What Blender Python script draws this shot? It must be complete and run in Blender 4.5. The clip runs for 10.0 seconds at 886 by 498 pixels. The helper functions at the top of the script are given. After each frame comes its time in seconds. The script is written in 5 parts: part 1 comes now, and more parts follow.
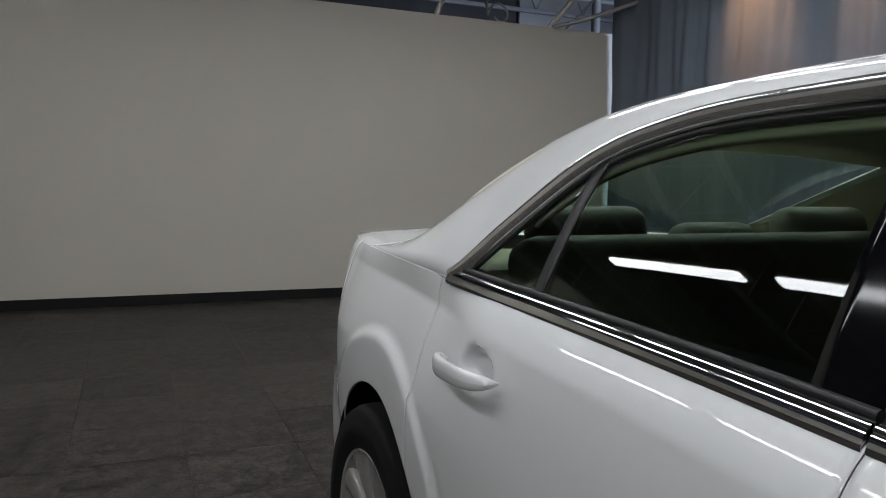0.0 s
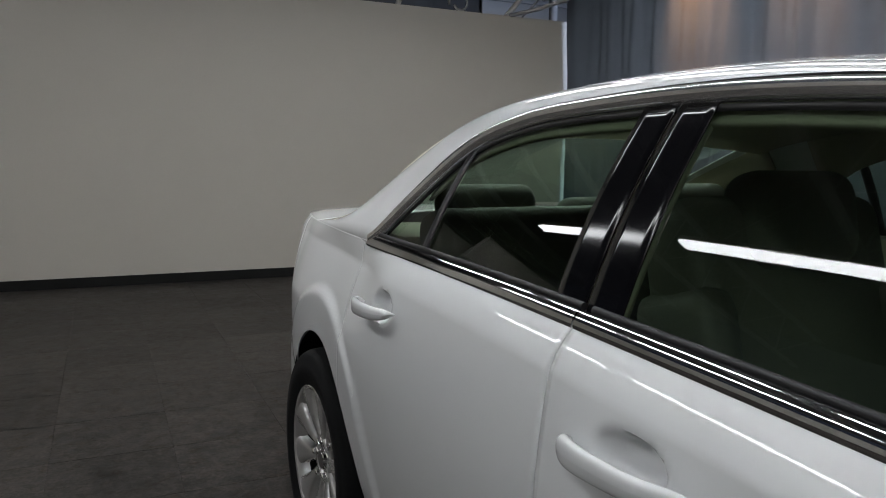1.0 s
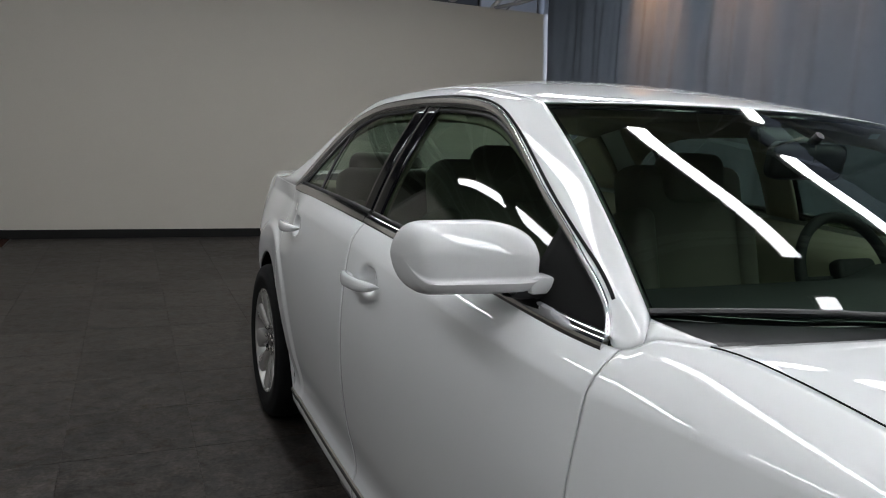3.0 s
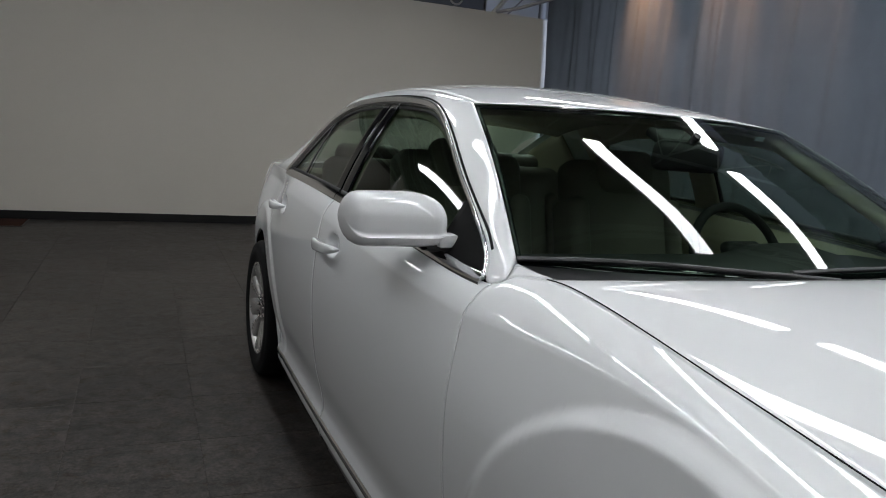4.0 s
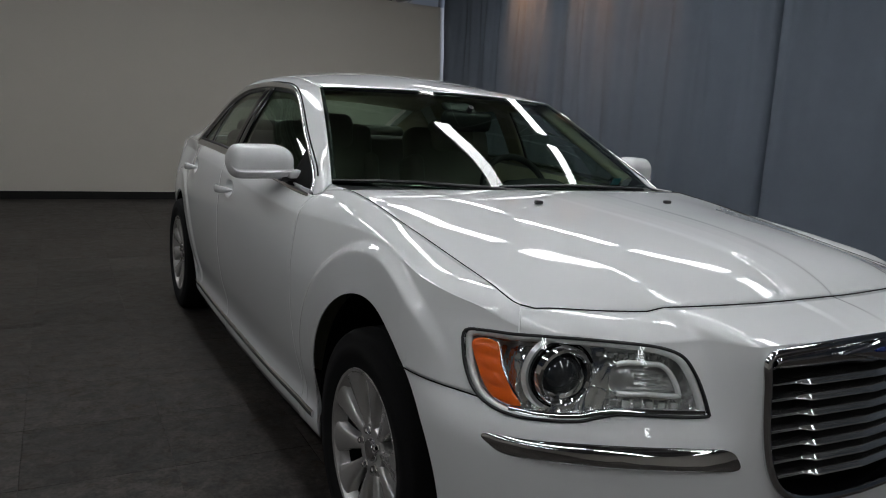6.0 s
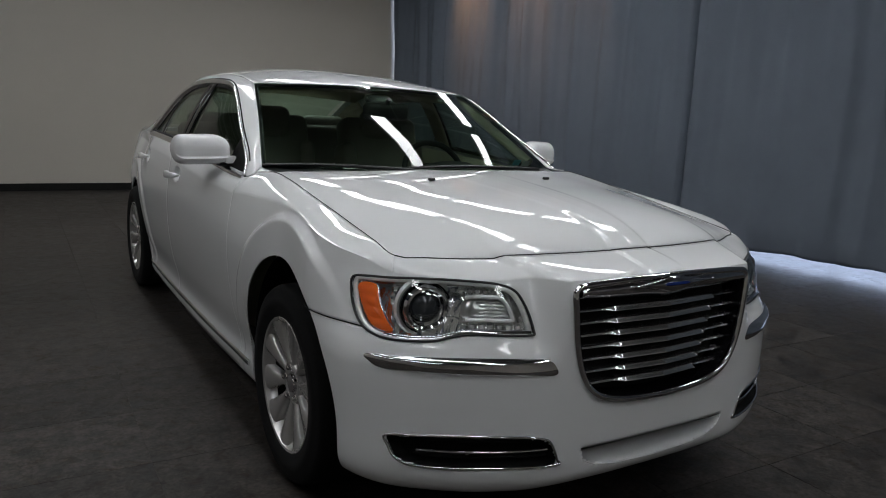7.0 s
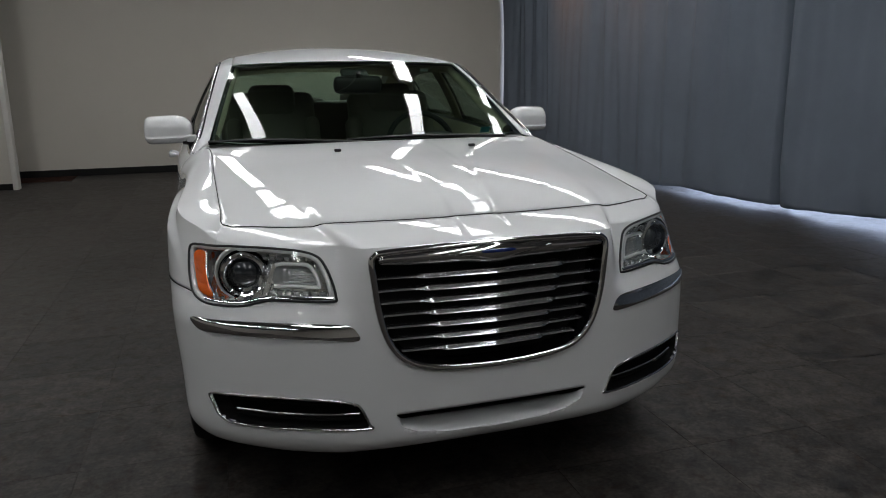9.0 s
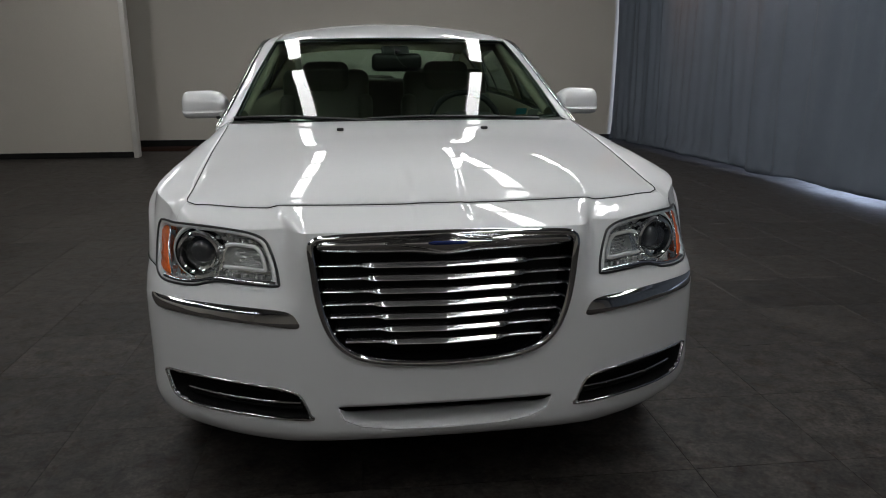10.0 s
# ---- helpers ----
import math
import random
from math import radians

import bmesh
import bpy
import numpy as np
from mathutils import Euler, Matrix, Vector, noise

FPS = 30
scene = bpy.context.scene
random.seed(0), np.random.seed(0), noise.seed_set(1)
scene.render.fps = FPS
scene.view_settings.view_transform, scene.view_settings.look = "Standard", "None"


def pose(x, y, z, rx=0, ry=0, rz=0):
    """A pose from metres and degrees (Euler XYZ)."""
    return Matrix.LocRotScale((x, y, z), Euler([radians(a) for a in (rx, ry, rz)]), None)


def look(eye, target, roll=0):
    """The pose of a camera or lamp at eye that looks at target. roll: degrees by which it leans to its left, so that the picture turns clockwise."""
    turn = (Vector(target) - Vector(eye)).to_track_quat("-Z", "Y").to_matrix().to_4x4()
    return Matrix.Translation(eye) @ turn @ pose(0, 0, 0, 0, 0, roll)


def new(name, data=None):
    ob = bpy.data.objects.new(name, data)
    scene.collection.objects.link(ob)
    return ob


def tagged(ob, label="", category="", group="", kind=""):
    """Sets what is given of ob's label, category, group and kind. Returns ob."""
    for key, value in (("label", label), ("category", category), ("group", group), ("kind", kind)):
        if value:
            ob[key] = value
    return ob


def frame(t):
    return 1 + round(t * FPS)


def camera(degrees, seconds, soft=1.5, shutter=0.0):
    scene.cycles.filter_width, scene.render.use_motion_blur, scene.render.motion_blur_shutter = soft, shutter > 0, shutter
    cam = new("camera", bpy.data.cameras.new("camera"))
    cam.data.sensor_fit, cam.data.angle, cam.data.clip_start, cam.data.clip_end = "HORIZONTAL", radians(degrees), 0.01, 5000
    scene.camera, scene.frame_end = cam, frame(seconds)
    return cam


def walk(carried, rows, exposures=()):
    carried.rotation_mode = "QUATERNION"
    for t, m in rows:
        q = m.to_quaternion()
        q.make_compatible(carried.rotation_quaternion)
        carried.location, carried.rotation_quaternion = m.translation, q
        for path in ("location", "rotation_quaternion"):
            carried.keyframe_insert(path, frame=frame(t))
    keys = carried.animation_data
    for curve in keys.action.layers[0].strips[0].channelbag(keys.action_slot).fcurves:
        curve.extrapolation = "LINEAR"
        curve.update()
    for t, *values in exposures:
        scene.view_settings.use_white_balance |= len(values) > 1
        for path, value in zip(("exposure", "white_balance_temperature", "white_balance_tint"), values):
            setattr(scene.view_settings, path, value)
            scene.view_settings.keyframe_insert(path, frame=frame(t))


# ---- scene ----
# ---- camera ----
cam = camera(62.0, 10.0, soft=1.0)
PATH = [
    (0, -1.452, -0.184, 1.286, 84.30, -1.29, -24.07),
    (0.5, -1.448, -0.399, 1.301, 83.64, -0.89, -23.66),
    (1, -1.493, -0.642, 1.297, 82.97, -0.76, -25.90),
    (1.5, -1.478, -0.895, 1.307, 83.68, -1.20, -24.23),
    (2, -1.437, -1.168, 1.317, 82.93, -0.80, -22.25),
    (2.5, -1.472, -1.411, 1.298, 83.10, -2.12, -24.02),
    (2.7, -1.506, -1.548, 1.306, 81.64, -2.08, -24.72),
    (3.8, -1.506, -2.173, 1.300, 81.17, -4.30, -21.66),
    (4, -1.509, -2.222, 1.298, 81.11, -4.15, -23.09),
    (4.5, -1.606, -2.512, 1.295, 80.42, -3.96, -27.43),
    (5, -1.613, -2.823, 1.286, 80.35, -3.51, -27.00),
    (5.5, -1.619, -3.099, 1.305, 78.79, -2.75, -26.06),
    (5.7, -1.629, -3.201, 1.284, 79.62, -2.95, -26.91),
    (6.8, -1.714, -3.755, 1.291, 79.74, -2.95, -30.88),
    (7, -1.695, -3.876, 1.307, 79.30, -2.66, -31.12),
    (7.5, -1.573, -4.061, 1.285, 77.69, -0.09, -31.59),
    (8, -1.342, -4.088, 1.290, 77.81, -1.36, -28.36),
    (8.5, -1.060, -4.142, 1.300, 77.27, 0.55, -22.81),
    (9, -0.769, -4.323, 1.318, 76.86, 0.67, -17.95),
    (9.5, -0.535, -4.351, 1.303, 76.33, 0.13, -13.70),
    (10, -0.258, -4.302, 1.314, 75.32, 0.13, -7.52),
]
walk(cam, [(t, pose(x, y, z, rx, ry, rz)) for t, x, y, z, rx, ry, rz in PATH],
     exposures=[(0.0, 0.62, 6260, 10.5), (2.5, 0.66, 6260, 10.5), (4.0, 0.50, 6220, 10.5), (5.5, 0.08, 6250, 10.5), (7.0, 0.12, 6270, 10.5), (7.5, 0.14, 6280, 10.5), (8.0, 0.22, 6290, 10.5), (8.5, 0.20, 6320, 10.5), (10.0, 0.20, 6420, 10.5)])

# ---- world, exposure ----
scene.view_settings.exposure = 0.0
world = bpy.data.worlds.new("world")
scene.world = world
world.use_nodes = True
world.node_tree.nodes["Background"].inputs[0].default_value = (0.55, 0.65, 0.9, 1)
world.node_tree.nodes["Background"].inputs[1].default_value = 0.02

ROOM = pose(0, 0, 0, 0, 0, -1.2)  # the room stands a little askew to the car


# ---- materials ----
def material(name, color=(0.5, 0.5, 0.5), rough=0.5, metal=0.0, coat=0.0, spec=0.5, emit=None, strength=0.0,
             spots=0.0, spot_scale=3.0, grain=0.0, grain_scale=200.0, bump=0.0, bump_scale=80.0, rough_var=0.0, random_var=0.0):
    m = bpy.data.materials.new(name)
    m.use_nodes = True
    nt = m.node_tree
    b = nt.nodes["Principled BSDF"]
    b.inputs["Base Color"].default_value = (*color, 1)
    b.inputs["Roughness"].default_value = rough
    b.inputs["Metallic"].default_value = metal
    b.inputs["Coat Weight"].default_value = coat
    b.inputs["Coat Roughness"].default_value = 0.02
    b.inputs["Specular IOR Level"].default_value = spec
    if emit:
        b.inputs["Emission Color"].default_value = (*emit, 1)
        b.inputs["Emission Strength"].default_value = strength
    if spots or grain or bump or rough_var or random_var:
        tc = nt.nodes.new("ShaderNodeTexCoord")
        big = nt.nodes.new("ShaderNodeTexNoise")
        big.inputs["Scale"].default_value = spot_scale
        big.inputs["Detail"].default_value = 6
        big.inputs["Roughness"].default_value = 0.65
        fine = nt.nodes.new("ShaderNodeTexNoise")
        fine.inputs["Scale"].default_value = grain_scale
        fine.inputs["Detail"].default_value = 3
        nt.links.new(tc.outputs["Object"], big.inputs["Vector"])
        nt.links.new(tc.outputs["Object"], fine.inputs["Vector"])

        def scaled(socket, centre, amount):
            n = nt.nodes.new("ShaderNodeMapRange")
            n.inputs["From Min"].default_value, n.inputs["From Max"].default_value = 0.25, 0.75
            n.inputs["To Min"].default_value, n.inputs["To Max"].default_value = centre - amount, centre + amount
            nt.links.new(socket, n.inputs["Value"])
            return n.outputs["Result"]

        def times(a, c):
            n = nt.nodes.new("ShaderNodeMath")
            n.operation = "MULTIPLY"
            nt.links.new(a, n.inputs[0])
            nt.links.new(c, n.inputs[1])
            return n.outputs[0]

        f = times(scaled(big.outputs["Fac"], 1, spots), scaled(fine.outputs["Fac"], 1, grain))
        if random_var:
            oi = nt.nodes.new("ShaderNodeObjectInfo")
            rv = nt.nodes.new("ShaderNodeMapRange")
            rv.inputs["To Min"].default_value, rv.inputs["To Max"].default_value = 1 - random_var, 1 + random_var
            nt.links.new(oi.outputs["Random"], rv.inputs["Value"])
            f = times(f, rv.outputs["Result"])
        sc = nt.nodes.new("ShaderNodeVectorMath")
        sc.operation = "SCALE"
        sc.inputs[0].default_value = color
        nt.links.new(f, sc.inputs["Scale"])
        nt.links.new(sc.outputs[0], b.inputs["Base Color"])
        if rough_var:
            nt.links.new(scaled(big.outputs["Fac"], rough, rough_var), b.inputs["Roughness"])
        if bump:
            bn = nt.nodes.new("ShaderNodeTexNoise")
            bn.inputs["Scale"].default_value = bump_scale
            bn.inputs["Detail"].default_value = 4
            nt.links.new(tc.outputs["Object"], bn.inputs["Vector"])
            bp = nt.nodes.new("ShaderNodeBump")
            bp.inputs["Strength"].default_value = bump
            bp.inputs["Distance"].default_value = 0.002
            nt.links.new(bn.outputs["Fac"], bp.inputs["Height"])
            nt.links.new(bp.outputs[0], b.inputs["Normal"])
    return m


def pane_material(name, tint, ior=1.5, rough=0.0):
    m = bpy.data.materials.new(name)
    m.use_nodes = True
    nt = m.node_tree
    nt.nodes.remove(nt.nodes["Principled BSDF"])
    tr = nt.nodes.new("ShaderNodeBsdfTransparent")
    tr.inputs["Color"].default_value = (*tint, 1)
    gl = nt.nodes.new("ShaderNodeBsdfGlossy")
    gl.inputs["Roughness"].default_value = rough
    f0 = ((ior - 1) / (ior + 1)) ** 2 * 1.6
    lw = nt.nodes.new("ShaderNodeLayerWeight")
    pw = nt.nodes.new("ShaderNodeMath")
    pw.operation, pw.inputs[1].default_value = "POWER", 5.0
    ma = nt.nodes.new("ShaderNodeMath")
    ma.operation, ma.inputs[1].default_value, ma.inputs[2].default_value = "MULTIPLY_ADD", 1 - f0, f0
    nt.links.new(lw.outputs["Facing"], pw.inputs[0])
    nt.links.new(pw.outputs[0], ma.inputs[0])
    mx = nt.nodes.new("ShaderNodeMixShader")
    nt.links.new(ma.outputs[0], mx.inputs[0])
    nt.links.new(tr.outputs[0], mx.inputs[1])
    nt.links.new(gl.outputs[0], mx.inputs[2])
    nt.links.new(mx.outputs[0], nt.nodes["Material Output"].inputs["Surface"])
    return m


PAINT = material("white_paint", (0.755, 0.765, 0.772), 0.6, spec=0.05, coat=1.0, spots=0.008, spot_scale=1.5)
CHROME = material("chrome", (0.72, 0.72, 0.73), 0.07, metal=1.0)
SATIN = material("alloy", (0.60, 0.59, 0.58), 0.27, metal=0.65, spots=0.03, grain=0.04)
BLACK = material("black_plastic", (0.012, 0.012, 0.013), 0.45, grain=0.15, bump=0.1)
GLOSSBLACK = material("gloss_black", (0.004, 0.004, 0.005), 0.08, spec=0.28)
RUBBER = material("rubber", (0.009, 0.009, 0.0095), 0.85, spec=0.15, spots=0.15, grain=0.2, bump=0.2, bump_scale=150)
DARK = material("underbody", (0.008, 0.008, 0.008), 0.8, spec=0.12, spots=0.2)
GLASS = pane_material("tinted_glass", (0.47, 0.56, 0.49))
SHIELD = pane_material("windshield_glass", (0.58, 0.70, 0.61))
REAR_GLASS = pane_material("rear_glass", (0.72, 0.86, 0.77))
LENS = pane_material("clear_lens", (0.93, 0.95, 0.95), 1.45)
AMBER = material("amber_plastic", (1.0, 0.150, 0.007), 0.20, spec=0.5, spots=0.05, spot_scale=60)
BEIGE = material("beige_trim", (0.44, 0.40, 0.31), 0.6, spots=0.05, grain=0.06, bump=0.15)
LEATHER = material("seat_leather", (0.19, 0.178, 0.147), 0.45, spots=0.08, grain=0.1, bump=0.3, bump_scale=120)
DASH = material("dash_plastic", (0.013, 0.013, 0.014), 0.55, spec=0.3, spots=0.1, bump=0.2)
BLUE = material("blue_enamel", (0.008, 0.022, 0.14), 0.2, coat=1)
WALL = material("painted_wall", (0.525, 0.493, 0.434), 0.55, spots=0.035, spot_scale=0.7, grain=0.015, grain_scale=60, bump=0.12, bump_scale=140, rough_var=0.05)
BASE = material("baseboard_black", (0.007, 0.0068, 0.0068), 0.6, spec=0.25, spots=0.2, grain=0.2)


def slate():
    """Dark mottled slate-look porcelain: cloudy patches, rusty veins and dull spots, each tile cut from another place."""
    m = bpy.data.materials.new("slate_tile")
    m.use_nodes = True
    nt = m.node_tree
    b = nt.nodes["Principled BSDF"]
    tc, oi = nt.nodes.new("ShaderNodeTexCoord"), nt.nodes.new("ShaderNodeObjectInfo")
    off = nt.nodes.new("ShaderNodeVectorMath")
    off.operation = "SCALE"
    off.inputs[0].default_value = (37.0, 61.0, 23.0)
    nt.links.new(oi.outputs["Random"], off.inputs["Scale"])
    add = nt.nodes.new("ShaderNodeVectorMath")
    add.operation = "ADD"
    nt.links.new(tc.outputs["Object"], add.inputs[0])
    nt.links.new(off.outputs[0], add.inputs[1])

    def noise_node(scale, detail, rough, warp=0.0):
        n = nt.nodes.new("ShaderNodeTexNoise")
        n.inputs["Scale"].default_value, n.inputs["Detail"].default_value = scale, detail
        n.inputs["Roughness"].default_value, n.inputs["Distortion"].default_value = rough, warp
        nt.links.new(add.outputs[0], n.inputs["Vector"])
        return n.outputs["Fac"]

    def spread(socket, lo, hi, to0, to1):
        n = nt.nodes.new("ShaderNodeMapRange")
        for k, v in zip(("From Min", "From Max", "To Min", "To Max"), (lo, hi, to0, to1)):
            n.inputs[k].default_value = v
        nt.links.new(socket, n.inputs["Value"])
        return n.outputs["Result"]

    clouds, veins, fine = noise_node(8.5, 10, 0.80, 0.25), noise_node(14.0, 6, 0.65, 0.7), noise_node(70.0, 4, 0.6)
    ramp = nt.nodes.new("ShaderNodeValToRGB")
    ramp.color_ramp.elements[0].position, ramp.color_ramp.elements[0].color = 0.37, (0.0034, 0.0033, 0.0033, 1)
    ramp.color_ramp.elements[1].position, ramp.color_ramp.elements[1].color = 0.62, (0.064, 0.056, 0.050, 1)
    nt.links.new(clouds, ramp.inputs[0])
    rust = nt.nodes.new("ShaderNodeMix")
    rust.data_type = "RGBA"
    nt.links.new(spread(veins, 0.56, 0.72, 0.0, 0.55), rust.inputs["Factor"])
    nt.links.new(ramp.outputs[0], rust.inputs["A"])
    rust.inputs["B"].default_value = (0.040, 0.024, 0.014, 1)
    tone = nt.nodes.new("ShaderNodeMath")
    tone.operation = "MULTIPLY"
    nt.links.new(spread(fine, 0.3, 0.7, 0.6, 1.4), tone.inputs[0])
    nt.links.new(spread(oi.outputs["Random"], 0, 1, 0.82, 1.18), tone.inputs[1])
    sc = nt.nodes.new("ShaderNodeVectorMath")
    sc.operation = "SCALE"
    nt.links.new(rust.outputs["Result"], sc.inputs[0])
    nt.links.new(tone.outputs[0], sc.inputs["Scale"])
    nt.links.new(sc.outputs[0], b.inputs["Base Color"])
    nt.links.new(spread(clouds, 0.35, 0.68, 0.40, 0.64), b.inputs["Roughness"])
    nt.links.new(spread(veins, 0.35, 0.70, 0.28, 0.10), b.inputs["Specular IOR Level"])
    bp = nt.nodes.new("ShaderNodeBump")
    bp.inputs["Strength"].default_value, bp.inputs["Distance"].default_value = 0.5, 0.003
    nt.links.new(clouds, bp.inputs["Height"])
    nt.links.new(bp.outputs[0], b.inputs["Normal"])
    return m


TILE = slate()
MAT = material("brown_carpet", (0.030, 0.013, 0.009), 0.95, spec=0.1, spots=0.2, grain=0.3, grain_scale=300, bump=0.4, bump_scale=300)
GROUT = material("grout", (0.030, 0.025, 0.020), 0.8, spec=0.2, spots=0.25, grain=0.2)
CLOTH = material("curtain_cloth", (0.117, 0.138, 0.171), 0.85, spots=0.10, spot_scale=1.4, grain=0.06, grain_scale=260, bump=0.2, bump_scale=400)
DECK = material("roof_deck", (0.10, 0.095, 0.09), 0.8, spots=0.2, grain=0.1)
STEEL = material("painted_steel", (0.35, 0.34, 0.33), 0.55, spots=0.12, grain=0.05)
CONCRETE = material("rough_wall", (0.4, 0.4, 0.41), 0.8, spots=0.1, grain=0.05, bump=0.2)
DARKCHROME = material("silver_reflector", (0.95, 0.95, 0.94), 0.10, metal=0.88)
BRIGHT = material("bright_silver", (0.93, 0.93, 0.92), 0.18, metal=0.35)
TRIM = material("trim_chrome", (0.88, 0.88, 0.88), 0.12, metal=0.9)
FLUTED = material("fluted_lens", (0.62, 0.62, 0.61), 0.15, metal=0.7, coat=1.0)
BRUSHED = material("brushed_chrome", (0.84, 0.84, 0.85), 0.13, metal=0.95, grain=0.05, grain_scale=400)
TRIM_PAINT = material("trim_paint", (0.62, 0.6, 0.56), 0.45, spots=0.03)
TUBE = material("lamp_diffuser", (0.9, 0.9, 0.9), 0.4, emit=(0.98, 0.985, 0.97), strength=11.3)


# ---- mesh helpers ----
def mesh_object(name, verts, faces, mat, parent=None, smooth=True, label="", angle=35):
    me = bpy.data.meshes.new(name)
    me.from_pydata([tuple(v) for v in verts], [], faces)
    me.validate()
    me.update()
    me.materials.append(mat)
    ob = new(name, me)
    if smooth:
        me.polygons.foreach_set("use_smooth", [True] * len(me.polygons))
        me.set_sharp_from_angle(angle=radians(angle))
    if parent:
        ob.parent = parent
    if label:
        ob["label"] = label
    return ob


def part(name, bm, mat, parent, label="", smooth=True, angle=35):
    me = bpy.data.meshes.new(name)
    bm.normal_update()
    bm.to_mesh(me)
    bm.free()
    me.materials.append(mat)
    ob = new(name, me)
    if smooth:
        me.polygons.foreach_set("use_smooth", [True] * len(me.polygons))
        me.set_sharp_from_angle(angle=radians(angle))
    if parent:
        ob.parent = parent
    if label:
        ob["label"] = label
    return ob


def box(bm, cx, cy, cz, sx, sy, sz, bevel=0.0, m=None, seg=2):
    made = bmesh.ops.create_cube(bm, size=1)["verts"]
    bmesh.ops.scale(bm, vec=(sx, sy, sz), verts=made)
    if bevel:
        edges = list({e for v in made for e in v.link_edges})
        out = bmesh.ops.bevel(bm, geom=edges, offset=bevel, segments=seg, profile=0.5, affect="EDGES")
        made = list({v for v in made if v.is_valid} | set(out["verts"]))
    mat = Matrix.Translation((cx, cy, cz)) @ (m or Matrix())
    bmesh.ops.transform(bm, matrix=mat, verts=made)
    return made


def boxed(name, cx, cy, cz, sx, sy, sz, mat, parent=None, bevel=0.0, m=None, label=""):
    bm = bmesh.new()
    box(bm, cx, cy, cz, sx, sy, sz, bevel, m)
    return part(name, bm, mat, parent, label)


def sheet(name, rows, mat, parent=None, ref=(0, 0.2, 0.6), thick=0.004, label="", drop=None, angle=40):
    """A smooth panel from rows of points; it faces away from ref and has a thickness inwards."""
    n = len(rows[0])
    verts = [Vector(p) for r in rows for p in r]
    faces = []
    for i in range(len(rows) - 1):
        for j in range(n - 1):
            q = (i * n + j, (i + 1) * n + j, (i + 1) * n + j + 1, i * n + j + 1)
            if drop and drop(sum((verts[k] for k in q), Vector()) / 4):
                continue
            faces.append(q)
    ref = Vector(ref)
    total = 0.0
    for q in faces:
        a, b, c, d = (verts[k] for k in q)
        total += (c - a).cross(d - b).dot((a + c) / 2 - ref)
    if total < 0:
        faces = [q[::-1] for q in faces]
    ob = mesh_object(name, verts, faces, mat, parent, True, label, angle)
    if thick:
        mod = ob.modifiers.new("thickness", "SOLIDIFY")
        mod.thickness, mod.offset = thick, -1
    return ob


def tube(name, pts, radius, mat, parent, closed=False, sides=8, flat=1.0, up=Vector((0, 0, 1)), label="", taper=None):
    """A rod of elliptical section along points; flat: its depth across `up` as a share of its height."""
    pts = [Vector(p) for p in pts]
    n = len(pts)
    verts, faces = [], []
    for i, p in enumerate(pts):
        if closed:
            d = pts[(i + 1) % n] - pts[i - 1]
        else:
            d = pts[min(i + 1, n - 1)] - pts[max(i - 1, 0)]
        d.normalize()
        s = d.cross(up)
        if s.length < 1e-4:
            s = d.cross(Vector((1, 0, 0)))
        s.normalize()
        u = s.cross(d).normalized()
        r = radius * (taper(i / (n - 1)) if taper else 1.0)
        for k in range(sides):
            a = 2 * math.pi * k / sides
            verts.append(p + u * (r * math.cos(a)) + s * (r * flat * math.sin(a)))
    for i in range(n if closed else n - 1):
        for k in range(sides):
            a, b = i * sides + k, i * sides + (k + 1) % sides
            c, d = ((i + 1) % n) * sides + (k + 1) % sides, ((i + 1) % n) * sides + k
            faces.append((a, d, c, b))
    if not closed:
        faces.append(tuple(range(sides)))
        faces.append(tuple(range((n - 1) * sides, n * sides))[::-1])
    return mesh_object(name, verts, faces, mat, parent, True, label, 60)


KNOT_CACHE = {}


def curve_through(knots, x):
    """Smooth (Catmull-Rom) values at x through knots of (x, value, ...)."""
    key = id(knots)
    if key not in KNOT_CACHE:
        n = len(knots)
        slopes = []
        for i in range(n):
            a, b = knots[max(i - 1, 0)], knots[min(i + 1, n - 1)]
            slopes.append([(q - p) / (b[0] - a[0]) for p, q in zip(a[1:], b[1:])])
        KNOT_CACHE[key] = (knots, [k[0] for k in knots], slopes)
    _, xs, slopes = KNOT_CACHE[key]
    if x <= xs[0]:
        return list(knots[0][1:])
    if x >= xs[-1]:
        return list(knots[-1][1:])
    i = bisect_right(xs, x) - 1
    h = xs[i + 1] - xs[i]
    u = (x - xs[i]) / h
    u2, u3 = u * u, u * u * u
    c0, c1, c2, c3 = 2 * u3 - 3 * u2 + 1, (u3 - 2 * u2 + u) * h, 3 * u2 - 2 * u3, (u3 - u2) * h
    return [c0 * p + c1 * m + c2 * q + c3 * w for p, m, q, w in zip(knots[i][1:], slopes[i], knots[i + 1][1:], slopes[i + 1])]


def bisect_right(xs, x):
    lo, hi = 0, len(xs)
    while lo < hi:
        mid = (lo + hi) // 2
        if x < xs[mid]:
            hi = mid
        else:
            lo = mid + 1
    return lo


def ease(a, b, x):
    u = min(max((x - a) / (b - a), 0.0), 1.0)
    return u * u * (3 - 2 * u)


# ---- room ----
def room(ob):
    ob.matrix_world = ROOM @ ob.matrix_world
    return ob


def structure(name, cx, cy, cz, sx, sy, sz, mat, label="", bevel=0.0):
    ob = boxed(name, 0, 0, 0, sx, sy, sz, mat, None, bevel)
    ob.matrix_world = pose(cx, cy, cz)
    return tagged(room(ob), label, name.split("_")[0], kind="structure")


